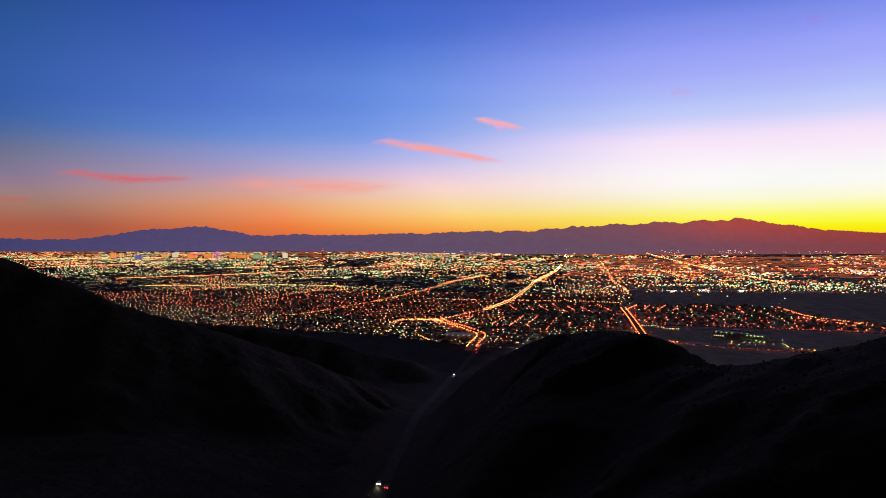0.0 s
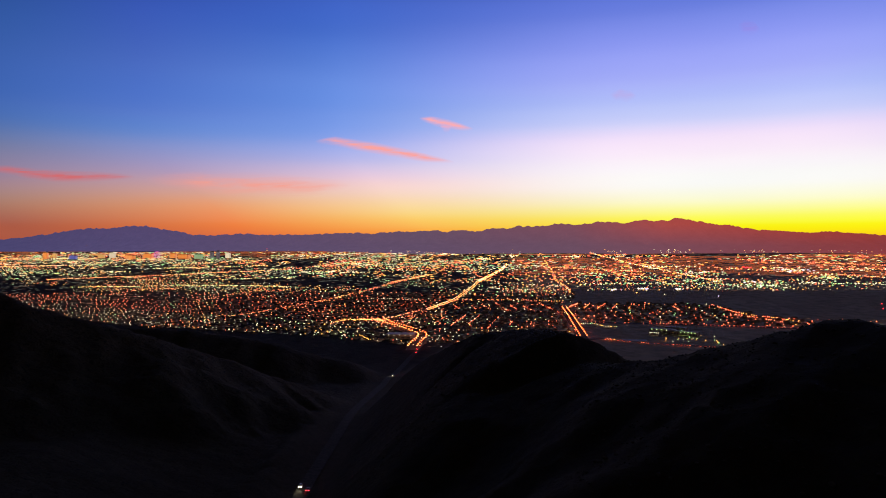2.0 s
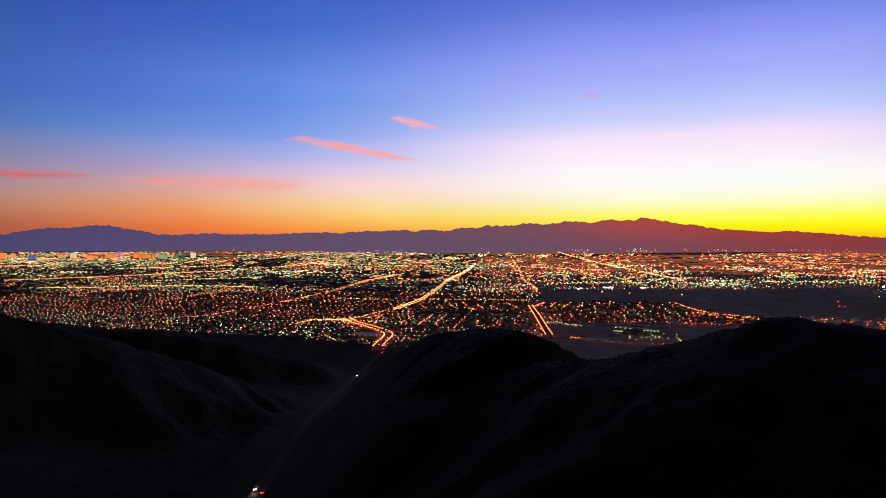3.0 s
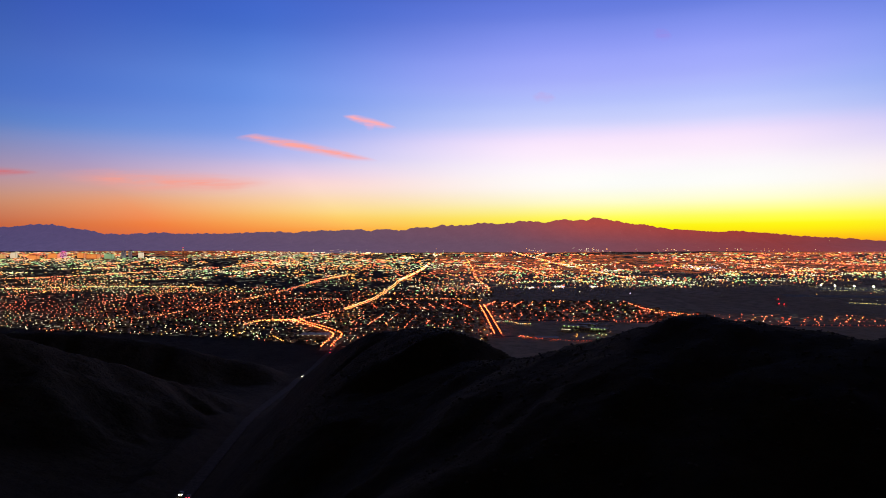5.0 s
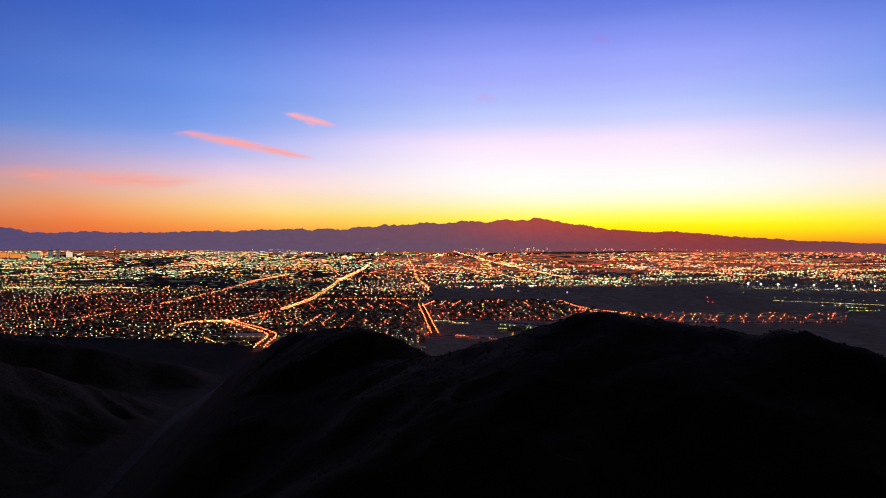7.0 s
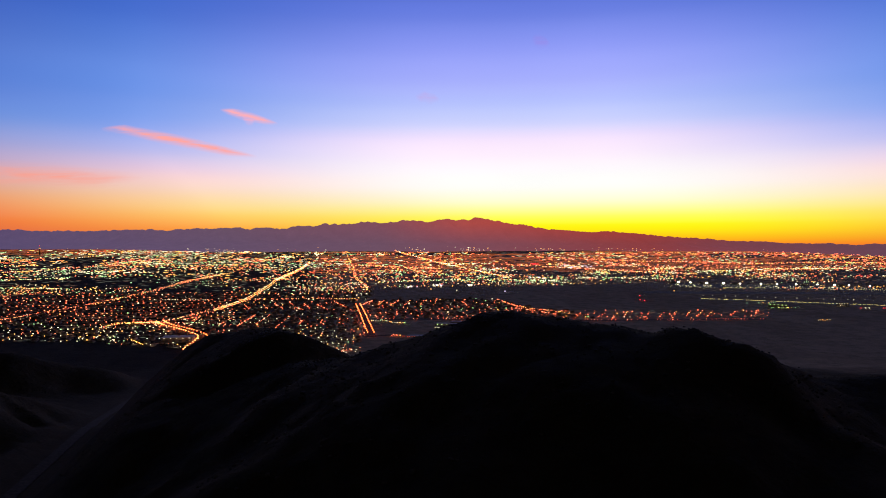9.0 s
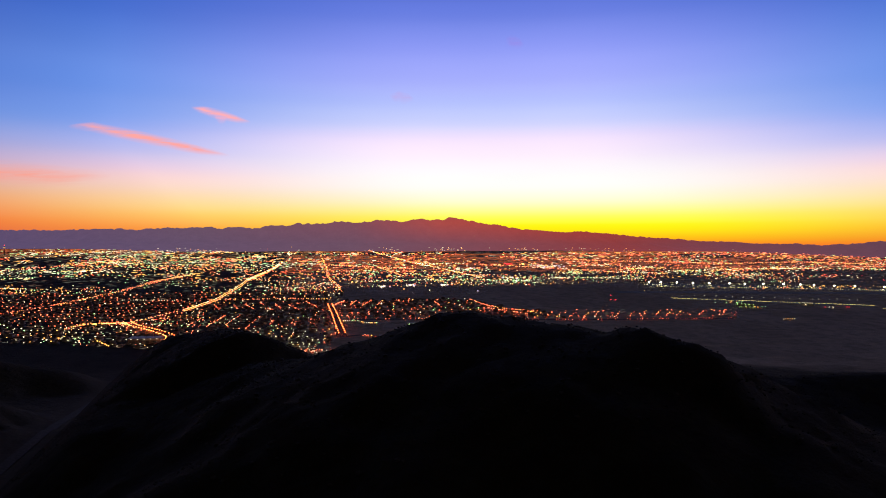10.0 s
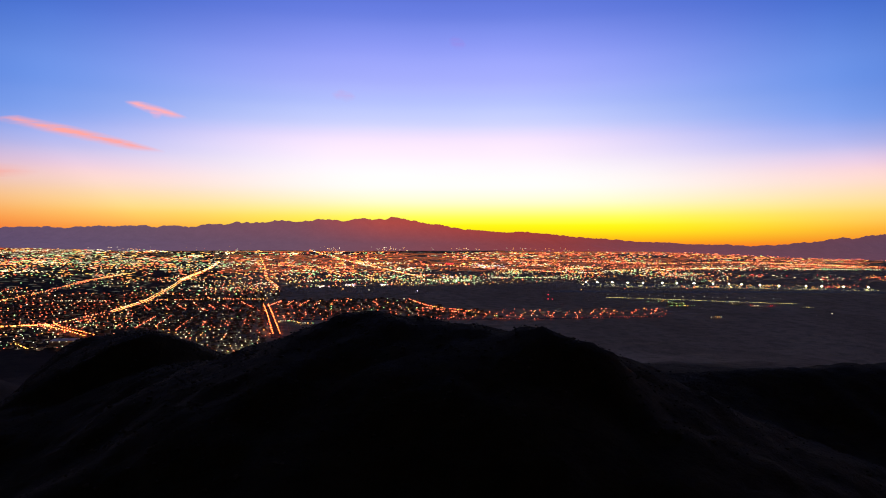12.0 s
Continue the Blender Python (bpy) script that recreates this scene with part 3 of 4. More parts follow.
run([(-806, 45.9), (-643, 40.0), (-585, 37.7), (-520, 33.9), (-438, 30.9), (-356, 24.6), (-315, 20.7), (-282, 19.1)], 2.4, ("amber", "amber", "gold"), 0.8, 0.12, 0.7, 0.0, 1.5)
run([(-765, 57.6), (-643, 56.4), (-593, 54.1), (-495, 53.6), (-397, 54.8)], 2.4, ("gold", "white", "gold", "green"), 0.85, 0.15, 1.0, 0.0, 1.6)
run([(-388, 13.8), (-323, 6.7), (-274, 3.6)], 2.6, ("gold", "white", "white_low"), 0.75, 0.1, 0.4)
run([(-620, 28), (-560, 26), (-500, 24.5), (-430, 23)], 2.6, SHOPS, 0.8, 0.15, 1.0, 0.0, 1.8)
run([(-980, 30), (-860, 25), (-740, 23)], 2.6, GOLDEN, 0.8, 0.15, 1.0, 0.0, 1.8)
run([(-1000, 16), (-840, 13), (-700, 11.5)], 2.4, GOLDEN, 0.85, 0.1, 0.8, 0.0, 2.0)
run([(-560, 46), (-500, 44), (-440, 42), (-390, 41)], 2.8, ("green", "gold", "white"), 0.85, 0.2, 0.9, 0.0, 1.6)
run([(-275, 71.5), (-200, 72.5)], 3.4, ("white", "white_low"), 0.8, 0.1, 0.3)
run([(-160, 73), (-60, 71.5), (5, 73)], 3.6, ("amber", "amber", "gold"), 0.85, 0.2, 0.7)
run([(-170, 20), (-110, 15), (-70, 11)], 2.4, AMBER, 0.75, 0.15, 0.8)
run([(-240, 47), (-200, 39.5), (-175, 36)], 2.2, ("amber", "gold"), 0.8, 0.05, 0.4)
run([(53, 3.4), (112, 19.6), (155, 28.6), (225, 43.3)], 2.0, ("gold", "gold", "amber", "white"), 0.85, 0.05, 0.7, 0.0, 1.6)
run([(70, 27.6), (106, 39.8)], 1.8, ("amber", "gold"), 0.85, 0.05, 0.4)
run([(120, 36), (160, 47), (175, 52)], 2.6, ("amber", "gold", "green"), 0.85, 0.1, 0.6)
run([(-15, 24), (50, 27), (120, 30)], 2.6, ("amber", "amber", "gold"), 0.8, 0.1, 0.7, 0.0, 1.5)
run([(180, 22), (300, 29), (420, 36), (520, 40)], 2.8, ("amber", "gold", "amber", "white"), 0.8, 0.1, 1.2, 0.0, 1.8)
run([(250, 13), (420, 20), (600, 24)], 3.0, AMBER, 0.75, 0.1, 0.9, 0.0, 2.0)
run([(600, 25), (740, 22.5), (839, 25.6), (1058, 32.1)], 2.8, ("amber", "amber", "gold"), 0.85, 0.05, 0.8, 0.0, 1.4)
run([(820, 29.5), (940, 32), (1058, 34)], 3.2, ("amber", "amber_low"), 0.8, 0.05, 0.6, 0.0, 1.4)
run([(888, 35.3), (1049, 37.1)], 3.0, ("green", "white", "green", "white_low"), 0.85, 0.05, 0.5)
run([(520, 36), (640, 33), (760, 33)], 2.6, ("white", "gold", "green"), 0.8, 0.2, 1.4, 0.0, 1.8)
run([(30, 49), (140, 46.5), (300, 48)], 2.8, ("green", "white", "gold", "green"), 0.85, 0.2, 1.6, 0.0, 1.8)
run([(330, 45), (420, 46), (480, 47)], 2.8, COOL, 0.85, 0.25, 1.2, 0.0, 1.6)
# crooked lanes of the quarter between the two avenues
for lane in ([(-152, 79), (-144, 86)], [(-125, 80), (-118, 86.5)], [(-110, 79), (-97, 85.5)], [(-90, 76), (-77, 85.5), (-69, 88)], [(-69, 79), (-59, 85.5)], [(-51, 80), (-34, 88)], [(-26, 76), (-7, 85.5), (1, 89.5)],
             [(-159, 110), (-134, 94)], [(-133, 108), (-114, 94)], [(-106, 114), (-92, 100.5)], [(-73, 108.5), (-67, 101)], [(-43, 108), (-40, 101)], [(-16, 108), (-16, 99.5)], [(-184, 108), (-167, 98)]):
    run(lane, 2.1, ("amber", "amber", "amber_low"), 0.9, 0.03, 0.3)
for lane in ([(34, 83.9), (44, 76.6)], [(54, 82.8), (67, 75.5)], [(75, 83.2), (83, 76.0)], [(98, 82.7), (104, 74.8)], [(120, 82.3), (122, 73.7)], [(158, 77.7), (167, 83.7)], [(209, 75.0), (238, 84.9)]):
    run(lane, 2.2, ("amber", "gold", "amber"), 0.85, 0.05, 0.3)
run([(238, 84.9), (263, 89.9), (295, 93.3), (316, 97)], 3.0, ("amber", "gold"), 1.05, 0.05, 0.6)
run([(240, 89), (275, 94), (310, 100)], 3.6, ("amber",), 1.05, 0.1, 0.6)
for k in range(17):      # closes at the far end of the long row of houses
    b = 312 + k * 19 + rnd.uniform(-4, 4)
    run([(b, 105), (b + rnd.uniform(3, 12), rnd.uniform(95, 98))], 3.4, ("amber", "amber", "amber_low", "gold"), 0.95, 0.15, 0.8)
run([(b, d - 0.8) for b, d in LINE_ROW], 5.2, ("amber_low", "amber", "amber_low"), 0.75, 0.25, 0.4)
run([(29, 104.7), (46, 103.9), (62, 108.1), (80, 108.1)], 3.0, ("green", "gold", "white_low"), 0.9, 0.05, 0.3)
# the bright junction and the shops by it
cluster(-290, 103.2, 26, 2.2, 34, ("gold", "amber", "gold"), 1.25)
cluster(-306, 104, 5, 1.2, 4, ("gold",), 2.2)
cluster(-264, 104.5, 10, 3.0, 14, ("gold", "amber"), 1.2)
run(LINE_JUNCTION, 3.0, ("gold", "amber", "gold"), 1.1, 0.05, 0.5)
cluster(-225, 98, 18, 3.0, 16, ("gold", "red", "amber", "white"), 1.0)
cluster(-222, 104, 16, 4.0, 16, ("green", "white_low", "green"), 1.0)
cluster(-330, 122, 40, 7.0, 46, ("white", "gold", "white_low", "green"), 1.0)
run([(-300, 126), (-290, 131), (-283, 134)], 3.0, ("gold",), 1.1, 0.0, 0.4)
# lots, malls and hotel fronts along the far side
for b, d, half, high, n, kinds in ((-290, 16.5, 42, 4.5, 60, ("amber", "gold", "amber", "red")), (-275, 20, 30, 3, 26, ("gold", "white")), (-300, 32, 34, 2.6, 34, ("white", "gold", "white")), (-345, 33, 30, 2.0, 16, COOL), (-480, 13, 16, 4.5, 30, ("gold", "white", "gold")), (-640, 14, 60, 3, 50, GOLDEN),
                                   (-760, 18, 60, 3, 60, GOLDEN), (-900, 21, 60, 3, 46, GOLDEN), (-560, 20, 50, 2, 34, SHOPS), (-690, 33, 50, 2, 36, SHOPS), (-820, 36, 50, 2.4, 36, SHOPS), (-150, 6, 26, 2.2, 26, ("gold", "white")), (-55, 8, 16, 2, 14, ("gold", "white")), (30, 9, 16, 2.4, 22, GOLDEN), (-190, 14, 30, 3, 22, SHOPS),
                                   (-105, 12, 16, 1.6, 20, ("white", "gold")), (80, 55.7, 8, 1.2, 16, ("blue", "white")), (121, 54.4, 9, 1.4, 18, ("blue", "white")), (169, 54.5, 10, 1.0, 12, ("blue", "white")), (199, 31.4, 16, 2.4, 20, ("blue", "white", "white")), (322, 27.5, 26, 3.2, 56, ("white", "blue", "gold")), (268, 44.3, 24, 2.2, 22, ("white", "blue", "gold")),
                                   (150, 24, 40, 3, 36, ("white", "gold")), (410, 26, 50, 3, 46, ("white", "gold", "amber")), (360, 37, 40, 2.6, 40, ("white", "gold", "green")), (480, 31, 44, 3, 44, ("white", "green", "gold")), (560, 37, 40, 3, 44, ("white", "green", "gold")), (640, 42, 60, 4, 44, ("white", "amber", "green")), (700, 33, 50, 2, 30, ("white", "gold")),
                                   (800, 46, 60, 4, 30, ("amber", "red", "white", "green")), (930, 50, 60, 5, 34, ("amber", "red", "green", "white")), (1040, 50, 40, 5, 26, ("amber", "red", "gold")), (290, 50, 40, 2.6, 26, COOL), (60, 36, 40, 4, 30, COOL), (200, 42, 50, 4, 44, COOL), (-60, 56, 60, 6, 46, COOL), (0, 52, 16, 3, 16, ("white", "white_low"))):
    cluster(b, d, half, high, int(n * 1.1), kinds, 0.8)
cluster(262, 24, 3, 0.8, 4, ("red",), 1.6)
cluster(286, 24, 3, 0.8, 4, ("gold",), 1.6)
# the school by the dark field, and the field road
cluster(165, 121, 34, 8, 26, ("gold", "white_low", "green", "gold"), 0.8)
run([(208, 124), (216, 130)], 2.4, ("gold", "green"), 1.0, 0.0, 0.6)
run([(60, 125), (75, 126.5)], 5.0, ("gold", "amber"), 1.1, 0.0, 0.3)
run([(214, 131), (235, 131.5), (252, 133)], 9.0, ("gold",), 1.2, 0.0, 0.5)
# drawn-out dim dashes imitate the orange glow lying along the field road
run(LINE_FIELD, 3.6, ("amber_low", "amber_low", "amber"), 0.42, 0.15, 0.3, 0.0, 2.5)
# row of white emitters in place of a long pale lit building
run([(-643, 113), (-620, 113)], 1.3, ("white_low",), 0.45, 0.0, 0.05, 0.0, 2.0)
cluster(-5, 146, 22, 4, 18, ("white", "white_low", "amber"), 1.0)
# airfield: edge lights, aprons, a lit green and standing aircraft
# the taxi dashes are flat emitters imitating light that lies on the pavement
run(LINE_TAXI, 3.0, ("taxi",), 0.26, 0.05, 0.12, 0.0, 8.0)
run([(524, 73.0), (859, 85.0)], 17.0, ("white_low",), 0.7, 0.0, 0.8)
run([(490, 59.5), (700, 64), (1040, 73.5)], 4.0, ("taxi",), 0.2, 0.15, 0.2, 0.0, 9.0)
cluster(760, 63, 200, 3.0, 80, ("gold", "amber", "white_low", "gold"), 0.8)
cluster(964, 66, 70, 3.0, 40, ("amber", "gold", "red"), 0.8)
cluster(664, 93.2, 26, 0.8, 16, ("green", "gold"), 0.7)
cluster(640, 85.5, 30, 1.0, 10, ("gold", "green"), 0.75)
for b, d, kind in ((760, 91.1, "white"), (795, 95.2, "red"), (803, 95.6, "white"), (809, 95.8, "white"), (834, 96.0, "red"), (838, 96.0, "red"), (960, 112, "white"), (430, 72.5, "red"), (431, 79, "red"), (438, 79.6, "red"), (222, 64, "blue"), (150, 62, "white_low"), (112, 60, "gold")):
    spot(kind, b, d, 1.15)
run([(898, 99.8), (920, 100.6)], 3.0, ("taxi",), 0.3, 0.0, 0.2, 0.0, 3.0)
run([(722, 113), (745, 113.5)], 3.6, ("gold", "white_low"), 0.7, 0.1, 0.6)
# scattered lights up on the fans of the range
for _ in range(90):
    gd = 0.22 * rnd.random() ** 1.4 + 0.02
    gx, gy, gz = range_grid(np.array([rnd.uniform(-1500, 2600)] * 9), np.array([gd]))
    lamps[rnd.choice(("white_low", "amber_low", "white_low", "gold"))].append((float(gx[0, 0]) + rnd.uniform(-4, 4), float(gy[0, 0]), float(gz[0, 0]) + 2.0, rnd.uniform(0.5, 0.9), rnd.uniform(1.5, 4.0)))
for middle, spread, n in ((640, 50, 26), (1060, 40, 18), (330, 50, 12), (-640, 60, 16), (1500, 120, 20)):
    for _ in range(n):
        gx, gy, gz = range_grid(np.array([rnd.gauss(middle, spread)] * 9), np.array([rnd.uniform(0.08, 0.22)]))
        lamps[rnd.choice(("white", "gold", "white_low"))].append((float(gx[0, 0]), float(gy[0, 0]), float(gz[0, 0]) + 2.0, rnd.uniform(0.8, 1.3), rnd.uniform(1.5, 4.0)))
NAMES = {"far_glow": "orange glow of far city streets run together", "far_glow_gold": "golden glow of far city streets run together", "amber": "amber sodium street lights of the city", "amber_low": "dim orange street lights of the city", "gold": "golden lights of city streets and shops", "white": "warm white lights of the city",
         "white_low": "dim white porch and window lights", "green": "greenish mercury lights of the city", "glimmer": "dim glowing lumps standing in for lamplit ground across the city", "glimmer_green": "dim greenish glowing lumps standing in for lamplit ground", "taxi": "yellow glow dashes standing in for the lit airfield taxiway", "red": "red signal lights in the city", "blue": "bluish white floodlights of the city"}
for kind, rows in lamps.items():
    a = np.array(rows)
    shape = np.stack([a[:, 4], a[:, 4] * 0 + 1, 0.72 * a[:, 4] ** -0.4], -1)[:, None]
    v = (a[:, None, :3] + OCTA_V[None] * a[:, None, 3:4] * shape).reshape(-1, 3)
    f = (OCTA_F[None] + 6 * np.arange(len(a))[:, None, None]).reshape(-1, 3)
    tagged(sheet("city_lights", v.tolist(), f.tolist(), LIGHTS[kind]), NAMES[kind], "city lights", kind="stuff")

# plan of the main streets in level metres
ROAD_ONE, ROAD_TWO, CURVE, LOW_THREE = ([level(*p) for p in line] for line in (LINE_ONE, LINE_TWO, LINE_CURVE, LINE_LOW))


def lit(x, y):
    """Whether houses stand at a place of the plain (level metres)."""
    k = DEEP / (y + DEEP)
    s = y * k - MID.y
    b, d = 1000 * (x * k - MID.x) / s, 1000 * (MID.z - EYE * y * k / DEEP) / s
    return 0.0 if d > near_edge(b) or dark_field(b, d) else 1.0

# ---------------------------------------------------------------- roads


def up_land(x, y):
    return float(land(np.array([x]), np.array([y]))[0])


def strip(name, points, width, mat, label, lift=0.08, step=14.0):
    """A paved strip along points of the ground, with a crown and edges that go down into it."""
    pts = [Vector((p[0], p[1], 0)) for p in points]
    line = []
    for a, b in zip(pts, pts[1:]):
        n = max(1, int((b - a).length / step))
        line += [a.lerp(b, i / n) for i in range(n)]
    line.append(pts[-1])
    verts, faces = [], []
    for i, p in enumerate(line):
        d = (line[min(i + 1, len(line) - 1)] - line[max(i - 1, 0)]).normalized()
        side_ = Vector((d.y, -d.x, 0))
        row = [p + side_ * width * s for s in (-0.5, 0.0, 0.5)]
        level = [up_land(q.x, q.y) + lift for q in row]
        top = max(level) if p.y < 1080 else None
        for s, dz in ((-0.52, -0.5), (-0.5, 0), (0.0, 0.06), (0.5, 0), (0.52, -0.5)):
            q = p + side_ * width * s
            verts.append((q.x, q.y, (top if top is not None else EYE * q.y / DEEP + lift) + dz))
        if i:
            a = (i - 1) * 5
            faces += [(a + k, a + k + 1, a + k + 6, a + k + 5) for k in range(4)]
    return tagged(sheet(name, verts, faces, mat), label, "road", kind="structure")


def on_plain(points):
    return [tuple(float(c) for c in flatland(x, y)[:2]) for x, y in points]


TARMAC = plain_mat("dusty_tarmac", (0.10, 0.092, 0.08), 0.95, 0, 0.3, 2.0)
canyon_road = [(float(road_x(y)), float(y)) for y in range(-120, 1090, 20)]
strip("road_canyon", canyon_road, 7.6, TARMAC, "dark asphalt canyon road winding down to the city", 0.5, 6.0)
strip("road_curve", on_plain(CURVE), 22.0, ASPHALT, "wide asphalt road curving into the city under sodium lamps")
strip("road_avenue_west", on_plain(ROAD_TWO), 24.0, ASPHALT, "long bright avenue running straight through the city")
strip("road_avenue_south", on_plain(ROAD_ONE), 20.0, ASPHALT, "long city avenue lined with sodium lamps")
strip("road_avenue_north", on_plain(LOW_THREE), 18.0, ASPHALT, "double-lit asphalt boulevard at the city's edge")
strip("road_field", on_plain([(105, 1722)] + [level(b, d) for b, d in LINE_FIELD]), 10.0, ASPHALT, "dim asphalt road along the dark field")
strip("road_row", on_plain([level(b, d) for b, d in LINE_ROW]), 12.0, ASPHALT, "asphalt road in front of the last row of houses")
strip("road_junction", on_plain([level(b, d) for b, d in LINE_JUNCTION] + [level(-264, 105.2)]), 18.0, ASPHALT, "asphalt cross street at the bright junction")
CONCRETE = plain_mat("pale_concrete", (0.42, 0.40, 0.36), 0.9, 0, 0.2, 12.0)
strip("road_runway", on_plain([level(b, d + 0.6) for b, d in LINE_TAXI]), 40.0, CONCRETE, "pale concrete taxiway of the airfield")
strip("road_runway_far", on_plain([(1493, 3251), (2300, 3060), (3095, 2851)]), 46.0, CONCRETE, "long concrete runway of the airfield")
strip("road_apron", on_plain([(1940, 3850), (2409, 3560), (2776, 3310), (3208, 3015)]), 110.0, CONCRETE, "floodlit concrete apron of the airfield")

# ---------------------------------------------------------------- street lamps


def street_lamp(at, face, height, mat, label, group, head=1.0):
    """A steel column with a curved arm and a lantern."""
    ob = thing("street_lamp", at, label, "street lamp", group, face)
    part("base", box(0, 0, -0.6, 0.5, 0.5, 0.9, 0.06), CONCRETE, ob)
    part("pole", rod((0, 0, 0), (0, 0, height), 0.13, 0.08), STEEL, ob)
    arm = add_rod(bmesh.new(), (0, 0, height - 0.1), (0.9, 0, height + 0.35), 0.06, 0.05, 6)
    add_rod(arm, (0.9, 0, height + 0.35), (1.8, 0, height + 0.4), 0.05, 0.05, 6)
    part("arm", arm, STEEL, ob)
    lantern = bmesh.new()
    bmesh.ops.create_icosphere(lantern, subdivisions=1, radius=head, matrix=Matrix.Translation((1.9, 0, height + 0.25)) @ Matrix.Diagonal((1.2, 0.9, 0.7, 1)))
    part("lantern", lantern, mat, ob, "glowing sodium lantern")
    return ob


def lamp_row(points, spacing, offsets, mat_rows, label, group):
    first = {}
    for (ax, ay), (bx, by) in zip(points, points[1:]):
        length = math.hypot(bx - ax, by - ay)
        n = max(1, round(length / spacing))
        nx, ny = (by - ay) / length, -(bx - ax) / length
        for i in range(n):
            s = (i + 0.5) / n
            for k, off in enumerate(offsets):
                x, y, z = flatland(ax + s * (bx - ax) + off * nx, ay + s * (by - ay) + off * ny)
                face = math.atan2(-ny * off, -nx * off)
                m = Matrix.Translation((float(x), float(y), float(z))) @ Matrix.Rotation(face, 4, "Z")
                if k not in first:
                    first[k] = street_lamp((float(x), float(y), float(z)), face, 6.5, mat_rows[k % len(mat_rows)], label, group)
                else:
                    copy_thing(first[k], m)


lamp_row(CURVE, 22, (-13, 13), (ROADLIGHT, ROADGOLD), "tall steel street lamp with orange sodium lantern beside the curving road", "lamps along the curving road")
lamp_row(LOW_THREE, 40, (-11, 11), (ROADLIGHT, ROADLIGHT), "steel street lamp with orange sodium lantern beside the boulevard", "lamps along the boulevard")


def flood_mast(at, mat):
    ob = thing("floodlight_mast", at, "tall steel mast with a white floodlight at the airfield", "floodlight", "floodlights along the apron")
    part("base", box(0, 0, -0.8, 1.2, 1.2, 1.2, 0.1), CONCRETE, ob)
    part("pole", rod((0, 0, 0), (0, 0, 6.5), 0.26, 0.18), STEEL, ob)
    part("crossbar", box(0, 0, 6.3, 4.4, 0.3, 0.3, 0.04), STEEL, ob)
    head = bmesh.new()
    for dx in (-1.2, 0.0, 1.2):
        bmesh.ops.create_icosphere(head, subdivisions=1, radius=1.15, matrix=Matrix.Translation((dx, -0.3, 7.6)))
    part("lamp_head", head, mat, ob, "glaring white floodlight")
    return ob


mast = None
for x, y in ((1972, 3872), (2016, 3815), (2097, 3780), (2165, 3722), (2248, 3693), (2348, 3650), (2414, 3606), (2504, 3570), (2600, 3530), (2667, 3480), (2709, 3428), (2776, 3359), (2844, 3291), (2951, 3217), (3028, 3190), (3116, 3134), (3208, 3065)):
    x, y, z = (float(c) for c in flatland(x, y))
    if mast is None:
        mast = flood_mast((x, y, z), FLOODLIGHT)
    else:
        copy_thing(mast, Matrix.Translation((x, y, z)))

# ---------------------------------------------------------------- cars
PAINTS = [plain_mat("silver_paint", (0.45, 0.46, 0.48), 0.3, 0.5, 0.05), plain_mat("dark_paint", (0.05, 0.055, 0.07), 0.3, 0.2, 0.05), plain_mat("white_paint", (0.75, 0.75, 0.73), 0.35, 0.0, 0.04)]
GLASS = plain_mat("car_glass", (0.02, 0.025, 0.03), 0.08, 0.0, 0.05)
RUBBER = plain_mat("rubber", (0.03, 0.03, 0.03), 0.9)


def car(at, heading, paint, label, group, beams=False):
    """A saloon that heads along its own +y."""
    ob = thing("car", at, label, "car", group, heading)
    body = bmesh.new()
    add_box(body, 0, 0, 0.32, 1.8, 4.4, 0.55, 0.14)
    add_box(body, 0, 0, 0.82, 1.66, 4.1, 0.12, 0.05)
    part("body", body, paint, ob)
    part("cabin", box(0, -0.25, 0.9, 1.55, 2.3, 0.52, 0.06, 0.0, 0.76), GLASS, ob, "dark glazed cabin")
    part("roof", box(0, -0.25, 1.4, 1.12, 1.55, 0.06, 0.02), paint, ob)
    for sx in (-0.82, 0.82):
        for sy in (-1.35, 1.35):
            w = part("wheel", rod((sx - 0.1, sy, 0.33), (sx + 0.1, sy, 0.33), 0.33, 0.33, 14), RUBBER, ob)
            part("rim", rod((sx - 0.11, sy, 0.33), (sx + 0.11, sy, 0.33), 0.2, 0.2, 10), STEEL, w)
    for sx in (-0.62, 0.62):
        h = bmesh.new()
        bmesh.ops.create_icosphere(h, subdivisions=1, radius=0.2 if not beams else 0.26, matrix=Matrix.Translation((sx, 2.2, 0.66)) @ Matrix.Diagonal((1, 0.5, 0.7, 1)))
        part("headlight", h, HEADLIGHT if beams else GLASS, ob)
        t = bmesh.new()
        add_box(t, sx, -2.2, 0.6, 0.42, 0.1, 0.2, 0.03)
        part("taillight", t, TAILLIGHT, ob, "glowing red taillight")
    part("bumper", box(0, 2.2, 0.32, 1.7, 0.14, 0.22, 0.05), RUBBER, ob)
    part("number_plate", box(0, -2.23, 0.45, 0.5, 0.03, 0.12), PAINTS[2], ob)
    return ob


